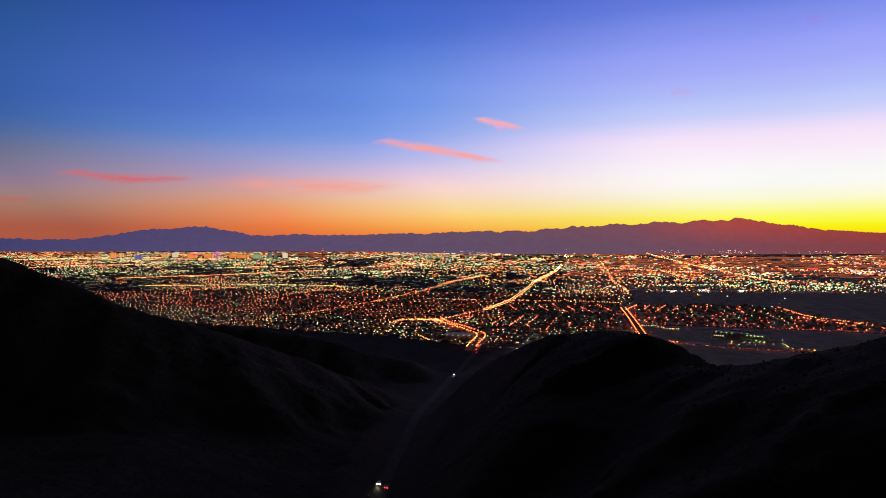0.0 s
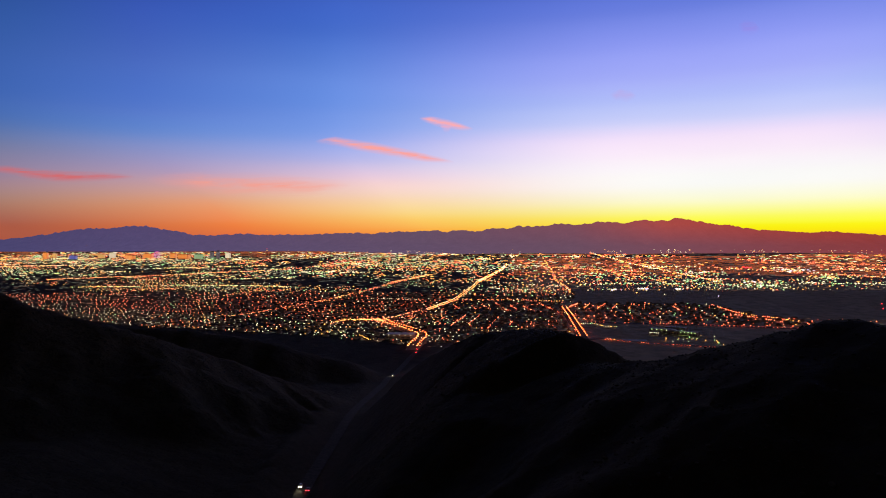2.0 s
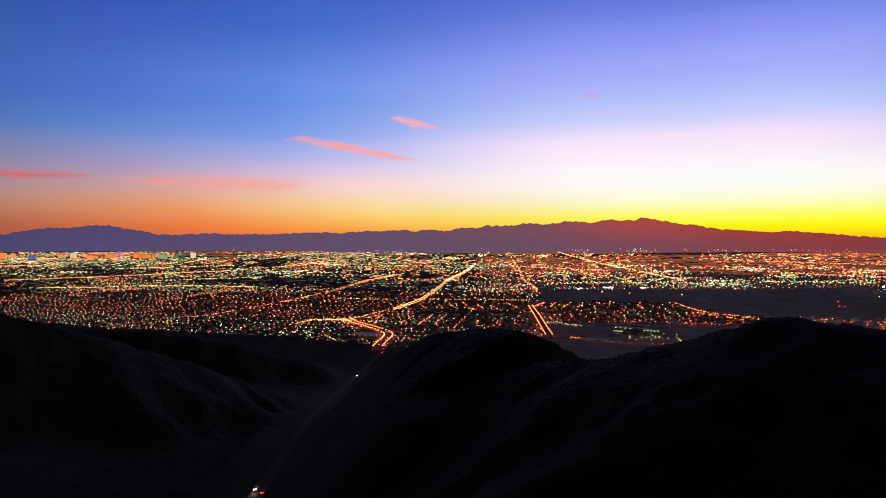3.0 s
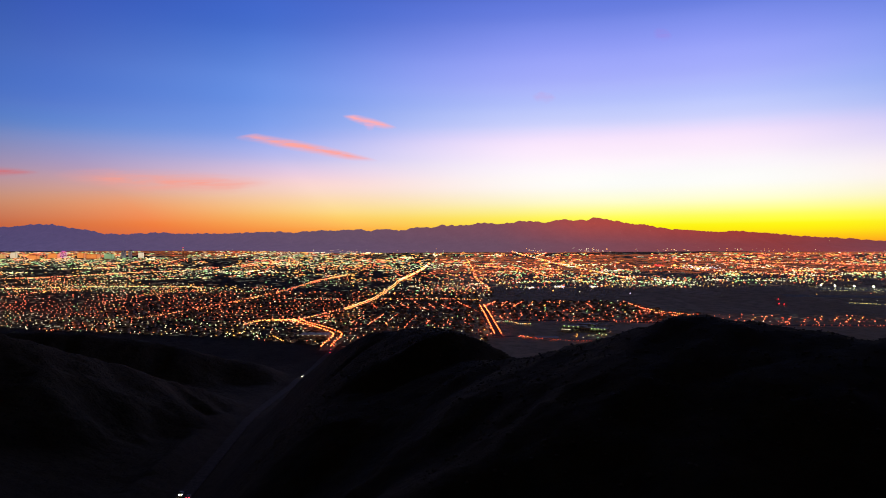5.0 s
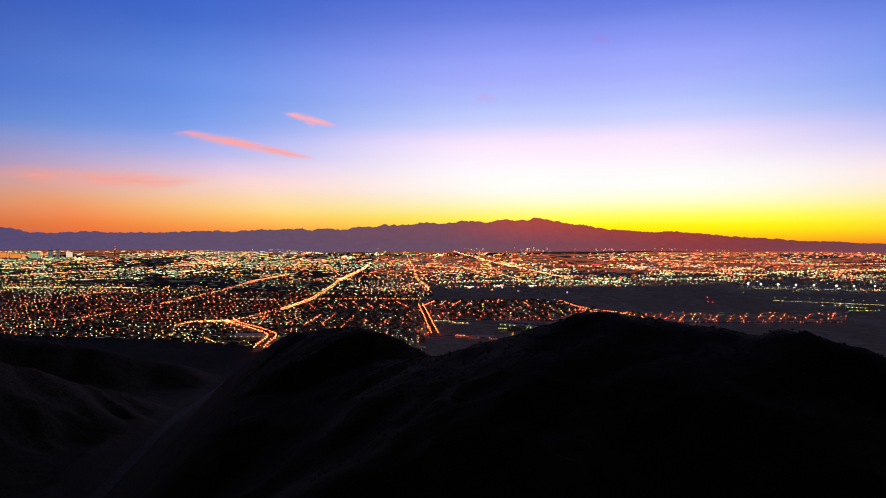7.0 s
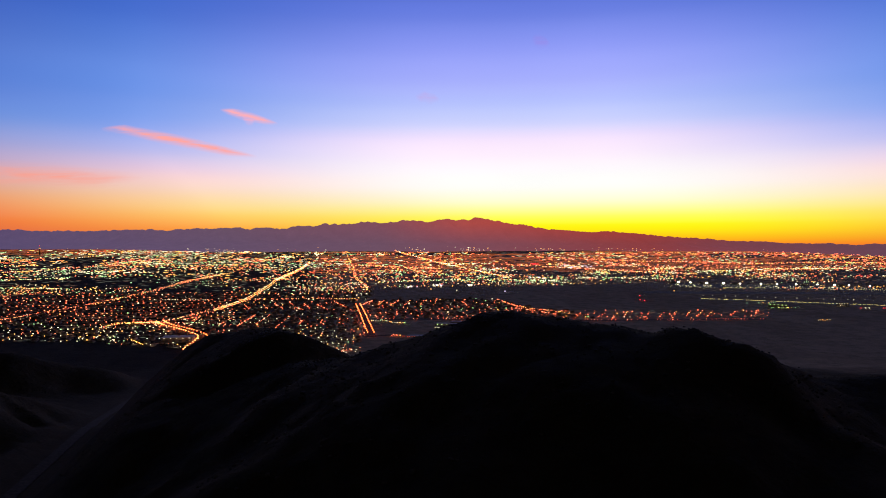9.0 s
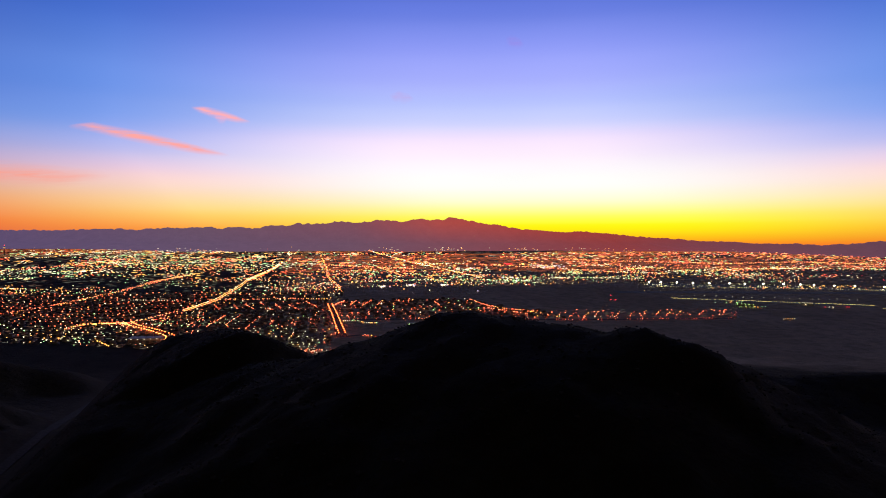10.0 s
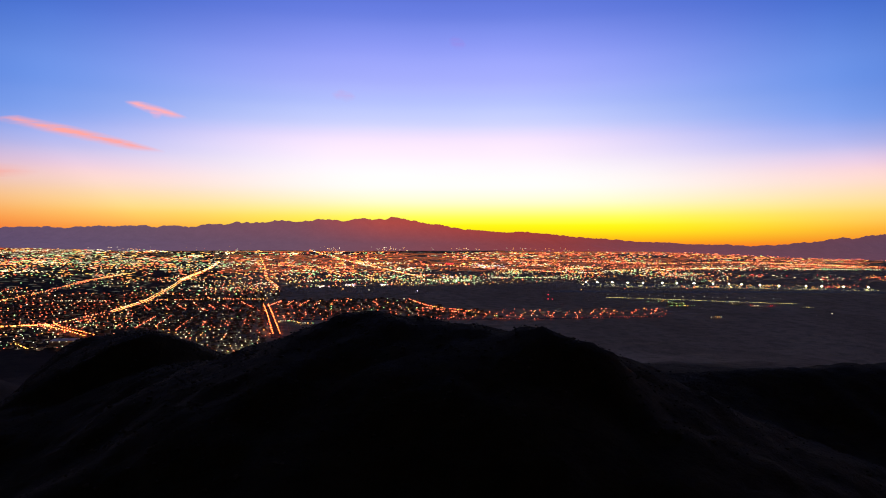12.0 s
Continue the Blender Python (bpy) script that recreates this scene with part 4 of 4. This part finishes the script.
def car_on_road(y, side_, towards, paint, label, beams):
    x = float(road_x(y))
    dx = float(road_x(y + 6)) - float(road_x(y - 6))
    a = math.atan2(-dx, 12.0)
    x += side_
    z = max(up_land(road_x(y + d) + s, y + d) for s in (-4.5, 0, 4.5) for d in (-6, 0, 6)) + 0.56
    c = car((x, y, z), a + (math.pi if towards else 0), paint, label, "cars on the canyon road", beams)
    if beams:
        lamp_ = bpy.data.lights.new("headlight_beam", "SPOT")
        lamp_.energy, lamp_.color, lamp_.spot_size, lamp_.spot_blend, lamp_.shadow_soft_size = 1800.0, (1.0, 0.8, 0.5), radians(46), 0.6, 0.2
        s = new("headlight_beam", lamp_)
        f = Vector((math.sin(a), -math.cos(a), 0)) if towards else Vector((-math.sin(a), math.cos(a), 0))
        eye = Vector((x, y, z + 0.7)) + f * 2.7
        s.matrix_world = look(eye, eye + f * 14 - Vector((0, 0, 1.6)))
    return c


car_on_road(352, -2.0, True, PAINTS[2], "white car with bright headlights on the canyon road", True)
car_on_road(347, 2.6, False, PAINTS[1], "dark car with red taillights climbing down the canyon road", False)
car_on_road(874, 1.5, True, PAINTS[0], "silver car with headlights on the lower canyon road", True)
car_on_road(1050, 2.4, False, PAINTS[1], "dark car with red taillights where the road leaves the canyon", False)
car_on_road(1075, -2.0, False, PAINTS[0], "silver car with red taillights entering the city", False)

# ---------------------------------------------------------------- buildings
WINDOW = {k: lamp_mat(k + "_facade_light", c, s) for k, c, s in (("orange", (1.0, 0.27, 0.04), 0.95), ("gold", (1.0, 0.48, 0.12), 0.8), ("magenta", (1.0, 0.08, 0.75), 1.0), ("blue", (0.2, 0.22, 0.9), 0.5),
          ("green", (0.40, 0.7, 0.34), 0.55), ("dark", (0.35, 0.30, 0.42), 0.2), ("white", (1.0, 0.82, 0.55), 0.9))}
SHELL = plain_mat("tower_shell", (0.22, 0.19, 0.20), 0.8, 0, 0.15, 20.0)


def tower(at, w, d, h, tint, label):
    """A hotel slab with storey bands of lit windows on each face."""
    ob = thing("hotel_tower", at, label, "tower", "hotel towers on the skyline")
    part("podium", box(0, 0, -2, w * 1.7, d * 1.7, 4.5, 0.3), SHELL, ob)
    body = bmesh.new()
    add_box(body, 0, 0, 2, w, d, h * 0.86, 0.2)
    add_box(body, 0, 0, 2 + h * 0.86, w * 0.8, d * 0.8, h * 0.14, 0.2)
    part("body", body, SHELL, ob)
    storeys = max(3, int(h / 3.4))
    first = None
    for k in range(storeys):
        z = 3.2 + k * (h * 0.84) / storeys
        if first is None:
            first = part("window_band", add_box(box(0, -d / 2 - 0.06, 0, w * 0.96, 0.12, 2.5), w / 2 + 0.06, 0, 0, 0.12, d * 0.9, 2.5), WINDOW[tint], ob, "lit storey of windows")
            first.location.z = z
        else:
            b = first.copy()
            scene.collection.objects.link(b)
            b.parent, b.location.z = ob, z
    part("parapet", box(0, -d * 0.4 - 0.08, 2 + h * 0.95, w * 0.7, 0.14, 1.2), WINDOW["white" if tint == "gold" else tint], ob, "lit parapet sign band")
    return ob


def skyline(px, v, w, h, tint, label):
    """px: bearing as x over depth; v sets how far off it stands."""
    y = 268500 / v
    x, yy, z = (float(c) for c in flatland(px * y, y))
    tower((x, yy, z), w, w * 0.55, h, tint, label)


for row in (
        (-0.787, 17.0, 24, 34, "orange", "hotel tower with glowing orange facade on the skyline"),
        (-0.771, 15.0, 20, 24, "gold", "broad hotel tower with golden lit windows"),
        (-0.739, 18.0, 34, 20, "blue", "low casino hall with blue lit front"),
        (-0.690, 16.0, 30, 22, "gold", "hotel slab with rows of golden windows"),
        (-0.671, 15.0, 26, 26, "white", "pale lit hotel tower on the skyline"),
        (-0.640, 17.0, 40, 18, "orange", "wide hotel glowing orange above the lights"),
        (-0.610, 15.5, 44, 22, "orange", "curved-front hotel block with orange glow"),
        (-0.568, 15.5, 30, 26, "orange", "hotel tower washed in orange light"),
        (-0.550, 16.5, 50, 22, "orange", "long hotel slab washed in deep orange light"),
        (-0.526, 17.0, 36, 24, "green", "hotel tower with pale green lit facade"),
        (-0.504, 16.0, 18, 36, "dark", "dark unlit hotel tower standing above the lights"),
        (-0.494, 16.5, 14, 40, "dark", "slim dark tower standing above the lights"),
        (-0.478, 15.5, 22, 28, "white", "white-lit hotel tower at the end of the skyline"),
):
    skyline(*row)


def big_wheel(at, r):
    ob = thing("ferris_wheel", at, "tall observation wheel lit in magenta on the skyline", "ferris wheel")
    rim = bmesh.new()
    n = 32
    for i in range(n):
        a, b = 2 * math.pi * i / n, 2 * math.pi * (i + 1) / n
        add_rod(rim, (r * math.cos(a), 0, r + 4 + r * math.sin(a)), (r * math.cos(b), 0, r + 4 + r * math.sin(b)), 1.0, 1.0, 5)
    part("rim", rim, WINDOW["magenta"], ob)
    for i in range(8):
        a = 2 * math.pi * i / 8
        part("spoke", rod((0, 0, r + 4), (r * math.cos(a), 0, r + 4 + r * math.sin(a)), 0.5, 0.5, 5), WINDOW["magenta"], ob)
    for sx in (-0.6, 0.6):
        part("leg", rod((sx * r, 0, -3), (0, 0, r + 4), 1.1, 0.7, 6), STEEL, ob)
    part("hub", rod((0, -1.2, r + 4), (0, 1.2, r + 4), 1.6, 1.6, 12), STEEL, ob)


def spire(at, h):
    ob = thing("observation_tower", at, "slender concrete observation tower with a red beacon", "tower")
    part("shaft", rod((0, 0, -3), (0, 0, h * 0.72), 3.2, 1.6, 10), SHELL, ob)
    pod = bmesh.new()
    add_rod(pod, (0, 0, h * 0.70), (0, 0, h * 0.76), 1.8, 4.6, 14)
    add_rod(pod, (0, 0, h * 0.76), (0, 0, h * 0.80), 4.6, 3.0, 14)
    part("pod", pod, WINDOW["gold"], ob, "lit viewing pod")
    part("mast", rod((0, 0, h * 0.8), (0, 0, h), 0.9, 0.4, 6), STEEL, ob)
    b = bmesh.new()
    bmesh.ops.create_icosphere(b, subdivisions=1, radius=1.5, matrix=Matrix.Translation((0, 0, h)))
    part("beacon", b, LIGHTS["red"], ob, "red beacon")


def at_plain(x, y):
    return tuple(float(c) for c in flatland(x, y))


big_wheel(at_plain(-0.595 * 17500, 17500), 15)
spire(at_plain(-0.415 * 21000, 21000), 44)


def shed(x, y, w, d, h, mat, label, turn=0.0, lit_side=None):
    """A low flat-roofed hall with a parapet, bays and a dock door."""
    ob = thing("hall", at_plain(x, y), label, "building", "", turn)
    part("wall", box(0, 0, -1, w, d, h + 1, 0.1), STUCCO, ob)
    roof = bmesh.new()
    add_box(roof, 0, 0, h, w + 0.5, d + 0.5, 0.35, 0.05)
    for i in range(3):
        add_box(roof, w * (i - 1) * 0.27, d * 0.12, h + 0.33, 2.6, 2.0, 1.1, 0.1)
    part("roof", roof, mat, ob, "pale flat roof")
    for i in range(4):
        part("dock_door", box(w * (i - 1.5) * 0.22, -d / 2 - 0.04, 0.2, w * 0.1, 0.12, 3.0), STEEL, ob)
    if lit_side:
        for i in range(5):
            part("wall_light", box(w * (i - 2) * 0.2, -d / 2 - 0.45, h - 1.2, 1.3, 0.5, 0.5, 0.1), lit_side, ob, "glowing wall light")
    return ob


PALE = plain_mat("pale_roofing", (0.72, 0.72, 0.74), 0.7, 0, 0.06, 6.0)
SHEDLIGHT = lamp_mat("wall_light", (1.0, 0.92, 0.66), 2.5, True)
GREENLIGHT = lamp_mat("green_wall_light", (0.6, 1.0, 0.35), 5.0, True)
shed(-340, 1705, 48, 30, 7, PALE, "long pale-roofed warehouse beside the curving road", 0.05, SHEDLIGHT)
shed(330, 1910, 44, 16, 6, PALE, "school hall with floodlit pale flat roof", -0.5, GREENLIGHT)
shed(372, 1955, 36, 14, 6, PALE, "school wing with pale flat roof", -0.5, None)
shed(385, 1850, 30, 14, 6, PALE, "low school block with lit front wall", -0.5, GREENLIGHT)
shed(352, 1870, 22, 12, 6, PALE, "small school annex with pale flat roof", -0.5, None)
shed(300, 1850, 18, 10, 5, STUCCO, "small stucco service building at the school", -0.5, SHEDLIGHT)
strip("pavement_lot", on_plain([(203, 1738), (262, 1732)]), 13.0, PALE, "pale gravel lot beside the field road")
for i in range(9):
    s = i / 8
    shed(2050 + s * 1190, 4110 - s * 800, 24, 12, 3, SHELL, "airfield hangar behind the floodlit apron", -0.58, None)
shed(1620, 2385, 40, 14, 6, STUCCO, "small lit terminal beside the taxiway", -0.6, GREENLIGHT)
shed(1885, 2400, 26, 12, 6, STUCCO, "lit service hall beside the taxiway", -0.6, SHEDLIGHT)

# ---------------------------------------------------------------- houses and trees between the lights


def house(at, turn, w, d, h, k):
    """A low stucco house: walls, hip roof with eaves, door, windows, garage."""
    ob = thing("house", at, "low stucco house with tiled hip roof at the city's edge", "house", "houses at the city's edge", turn)
    part("wall", box(0, 0, -0.6, w, d, h + 0.6, 0.05), STUCCO, ob)
    roof = bmesh.new()
    e = 0.4 * k
    corner = [roof.verts.new(p) for p in ((-w / 2 - e, -d / 2 - e, h), (w / 2 + e, -d / 2 - e, h), (w / 2 + e, d / 2 + e, h), (-w / 2 - e, d / 2 + e, h))]
    ridge = [roof.verts.new(p) for p in ((-w * 0.22, 0, h + 1.9 * k), (w * 0.22, 0, h + 1.9 * k))]
    for q in ((corner[0], corner[1], ridge[1], ridge[0]), (corner[2], corner[3], ridge[0], ridge[1]), (corner[1], corner[2], ridge[1]), (corner[3], corner[0], ridge[0]), tuple(reversed(corner))):
        roof.faces.new(q)
    part("roof", roof, TILE, ob)
    part("door", box(-w * 0.08, -d / 2 - 0.03, 0, 0.7, 0.08, 1.5), TILE, ob)
    part("garage_door", box(w * 0.27, -d / 2 - 0.03, 0, 2.4, 0.08, 1.6), PALE, ob)
    for sx in (-0.34, -0.22):
        part("window", box(w * sx, -d / 2 - 0.03, 0.7, 0.9, 0.08, 0.8), GLASS, ob)
    return ob


def houses():
    v, f, mats = [], [], []
    count = 0
    r = random.Random(5)
    variants = []
    for ci in range(-34, 36):
        for cj in range(0, 60):
            x, y = ci * 38 + r.uniform(-6, 6) + (11 if cj % 2 else 0), 1500 + cj * 34 + r.uniform(-5, 5)
            if x < -0.62 * y or x > 820 or lit(x, y) < 0.5 or r.random() < 0.2:
                continue
            if any(abs(x - q) < 22 for q in (float(np.interp(y, [p[1] for p in ROAD_TWO], [p[0] for p in ROAD_TWO])), 104)) or (y < 2130 and abs(x - float(np.interp(y, [p[1] for p in CURVE], [p[0] for p in CURVE]))) < 26):
                continue
            k = DEEP / (y + DEEP)
            px, py, pz = at_plain(x, y)
            w, d, h, t = r.uniform(11, 17) * k, r.uniform(9, 13) * k, r.choice((3.2, 3.2, 5.8)) * k, r.uniform(-0.2, 0.2)
            if y < 1800 and count < 280:      # the nearest stand as houses of their own
                m = Matrix.Translation((px, py, pz)) @ Matrix.Rotation(t + r.choice((0, math.pi / 2)), 4, "Z")
                if len(variants) < 5:
                    variants.append(house((px, py, pz), t, w, d, h, k))
                else:
                    copy_thing(r.choice(variants), m)
                count += 1
                continue
            c, s = math.cos(t), math.sin(t)
            n = len(v)
            for dx, dy, dz in ((-1, -1, -0.5), (1, -1, -0.5), (1, 1, -0.5), (-1, 1, -0.5), (-1, -1, h), (1, -1, h), (1, 1, h), (-1, 1, h), (-0.45, 0, h + 1.9 * k), (0.45, 0, h + 1.9 * k)):
                ux, uy = dx * w / 2, dy * d / 2
                v.append((px + ux * c - uy * s, py + ux * s + uy * c, pz + dz))
            f += [(n, n + 1, n + 5, n + 4), (n + 1, n + 2, n + 6, n + 5), (n + 2, n + 3, n + 7, n + 6), (n + 3, n, n + 4, n + 7), (n + 4, n + 5, n + 9, n + 8), (n + 6, n + 7, n + 8, n + 9), (n + 5, n + 6, n + 9), (n + 7, n + 4, n + 8)]
            mats += [0, 0, 0, 0, 1, 1, 1, 1]
    ob = sheet("houses", v, f, STUCCO)
    ob.data.materials.append(TILE)
    ob.data.polygons.foreach_set("material_index", mats)
    tagged(ob, "low stucco houses with tiled hip roofs in dark city quarters", "houses", kind="stuff")


def leaf_mat():
    s = Mat("tree_leaves")
    v = s.noise(3.0)
    return s.set(Base_Color=s.ramp(v, [(0.3, (0.03, 0.05, 0.02)), (0.7, (0.08, 0.11, 0.04))]), Roughness=0.9)


def town_trees():
    r = random.Random(9)
    v, f = [], []
    base = bmesh.new()
    bmesh.ops.create_icosphere(base, subdivisions=1, radius=1.0)
    bv = [tuple(q.co) for q in base.verts]
    bf = [tuple(q.index for q in g.verts) for g in base.faces]
    base.free()
    for _ in range(420):
        y = r.uniform(1500, 3000)
        x = r.uniform(-0.6 * y, 1200)
        if lit(x, y) < 0.5 or x > 100:
            continue
        px, py, pz = at_plain(x, y)
        k = DEEP / (y + DEEP)
        for c in range(3):
            ox, oy, oz, rad = r.uniform(-1.6, 1.6) * k, r.uniform(-1.6, 1.6) * k, r.uniform(1.4, 3.2) * k, r.uniform(1.0, 1.9) * k
            n = len(v)
            v += [(px + ox + q[0] * rad * r.uniform(0.7, 1.2), py + oy + q[1] * rad * r.uniform(0.7, 1.2), pz + oz + q[2] * rad * r.uniform(0.7, 1.2)) for q in bv]
            f += [tuple(n + i for i in g) for g in bf]
        n = len(v)      # trunk
        v += [(px - 0.2, py - 0.2, pz - 0.4), (px + 0.2, py - 0.2, pz - 0.4), (px, py + 0.25, pz - 0.4), (px, py, pz + 2.6 * k)]
        f += [(n, n + 1, n + 3), (n + 1, n + 2, n + 3), (n + 2, n, n + 3)]
    tagged(sheet("garden_trees", v, f, leaf_mat()), "dark leafy garden trees among the houses", "trees", kind="stuff")


houses()
town_trees()

# ---------------------------------------------------------------- clouds, their light from below put in as emission


def cloud(line, half, colour, density, label, seed):
    """A thin drawn-out wisp hanging before the sky: line of (x, z), widest in its middle."""
    s = Mat("afterglow_cloud")
    v, f = [], []
    n, m = 60, 10
    for i in range(n + 1):
        a = i / n
        x = float(np.interp(a, np.linspace(0, 1, len(line)), [p[0] for p in line]))
        z = float(np.interp(a, np.linspace(0, 1, len(line)), [p[1] for p in line]))
        thick = half * (0.25 + 0.75 * math.sin(math.pi * min(1, a * 1.02)) ** 0.7)
        z += half * 0.25 * float(vnoise(np.array([a * 5.0 + seed]), np.array([seed * 1.7]))[0])
        for j in range(m + 1):
            b = j / m * 2 - 1
            v.append((x, 3840 - 16 * (1 - b * b), z + b * thick * 1.7))
    for i in range(n):
        f += [(i * (m + 1) + j, (i + 1) * (m + 1) + j, (i + 1) * (m + 1) + j + 1, i * (m + 1) + j + 1) for j in range(m)]
    ob = sheet("cloud", v, f, s.m, True)
    uv = ob.data.uv_layers.new(name="UVMap")
    for lo in ob.data.loops:
        i, j = divmod(lo.vertex_index, m + 1)
        uv.data[lo.index].uv = (i / n, j / m)
    c = s.n.new("ShaderNodeTexCoord")
    p = s.n.new("ShaderNodeSeparateXYZ")
    s.l.new(c.outputs["UV"], p.inputs[0])
    across = s.math("SUBTRACT", 1.0, s.math("ABSOLUTE", s.math("SUBTRACT", s.math("MULTIPLY", p.outputs[1], 2.0), 1.0)))
    ends = s.math("MULTIPLY", s.math("MULTIPLY", p.outputs[0], 4.0, True), s.math("MULTIPLY", s.math("SUBTRACT", 1.0, p.outputs[0]), 5.0, True))
    wisp = s.noise(1.0, 5, 0.6, s.place("Object", (1 / 260, 1 / 260, 1 / 26)), 0.6)
    body_ = s.math("MULTIPLY", s.math("POWER", across, 1.25), s.math("MULTIPLY", ends, s.ramp(wisp, [(0.3, 0.2), (0.65, 1.0)])))
    alpha = s.math("MULTIPLY", body_, density, True)
    s.set(Base_Color=(0.0, 0.0, 0.0, 1), Roughness=1.0, Specular_IOR_Level=0.0, Emission_Color=srgb(*colour), Emission_Strength=1.0, Alpha=alpha)
    s.m.cycles.emission_sampling = "NONE"
    return tagged(ob, label, "cloud", "pink clouds in the dusk sky")


cloud([(-1300, 846), (-1180, 843), (-929, 797), (-700, 752), (-490, 712)], 21, (255, 168, 164), 1.5, "long salmon-pink streak of cloud in the dusk sky", 1.0)
cloud([(-690, 962), (-600, 945), (-512, 925), (-380, 893)], 18, (255, 176, 184), 1.5, "short pink wisp of cloud over the city", 2.0)
cloud([(-575, 925), (-545, 912), (-505, 905)], 20, (255, 175, 195), 0.7, "faint pink tail below a cloud wisp", 2.6)
cloud([(-3500, 735), (-3240, 712), (-2960, 682), (-2680, 668), (-2420, 662)], 24, (214, 108, 112), 1.25, "long dusky red streak of cloud above the far range", 3.0)
cloud([(360, 1062), (430, 1054), (500, 1046)], 22, (205, 160, 215), 0.6, "faint lilac puff of cloud in the blue", 4.0)
cloud([(1020, 1402), (1075, 1394), (1130, 1380)], 26, (170, 120, 215), 0.45, "faint violet puff of cloud high in the blue", 5.0)
cloud([(-2350, 640), (-1900, 618), (-1500, 600), (-1080, 590)], 48, (252, 160, 142), 0.8, "thin rosy veil of cloud above the range", 6.0)
cloud([(-4000, 560), (-3800, 556), (-3600, 560)], 20, (205, 90, 85), 0.5, "dim red bank of cloud low over the range", 7.0)

# ---------------------------------------------------------------- scrub and boulders on the near slopes


def litter(name, count, boxes, low, high, flat, mat, label, category, seed):
    """Small rough lumps that sit in the slopes, joined as they cannot be counted."""
    r = np.random.RandomState(seed)
    base = bmesh.new()
    bmesh.ops.create_icosphere(base, subdivisions=1, radius=1.0)
    bv = np.array([tuple(q.co) for q in base.verts])
    bf = np.array([[q.index for q in g.verts] for g in base.faces])
    base.free()
    xs, ys = [], []
    for x0, x1, y0, y1, share in boxes:
        n = int(count * share)
        xs.append(r.uniform(x0, x1, n)), ys.append(r.uniform(y0, y1, n))
    x, y = np.concatenate(xs), np.concatenate(ys)
    keep = np.abs(x - road_x(y)) > 9
    x, y = x[keep], y[keep]
    z = land(x, y)
    rad = low + (high - low) * r.rand(len(x)) ** 3
    jit = 0.65 + 0.7 * r.rand(len(x), len(bv), 1)
    v = np.stack([x, y, z + rad * flat * 0.35], -1)[:, None] + bv[None] * jit * rad[:, None, None] * np.array([1, 1, flat])
    f = (bf[None] + len(bv) * np.arange(len(x))[:, None, None]).reshape(-1, 3)
    tagged(sheet(name, v.reshape(-1, 3).tolist(), f.tolist(), mat), label, category, kind="stuff")


SCRUB = plain_mat("desert_scrub", (0.045, 0.048, 0.032), 0.95, 0, 0.4, 1.0)
STONE = plain_mat("limestone_boulder", (0.10, 0.085, 0.07), 0.95, 0, 0.3, 1.0)
NEAR_SLOPES = ((-60, 70, 270, 470, 0.34), (20, 190, 150, 310, 0.40), (-440, -200, 330, 560, 0.16), (180, 420, 160, 300, 0.10))
litter("scrub", 12000, NEAR_SLOPES, 0.12, 0.45, 0.6, SCRUB, "low dark creosote scrub scattered over the slopes", "scrub", 21)
litter("boulders", 4000, NEAR_SLOPES, 0.12, 0.8, 0.6, STONE, "weathered limestone boulders and scree on the ridges", "boulders", 22)
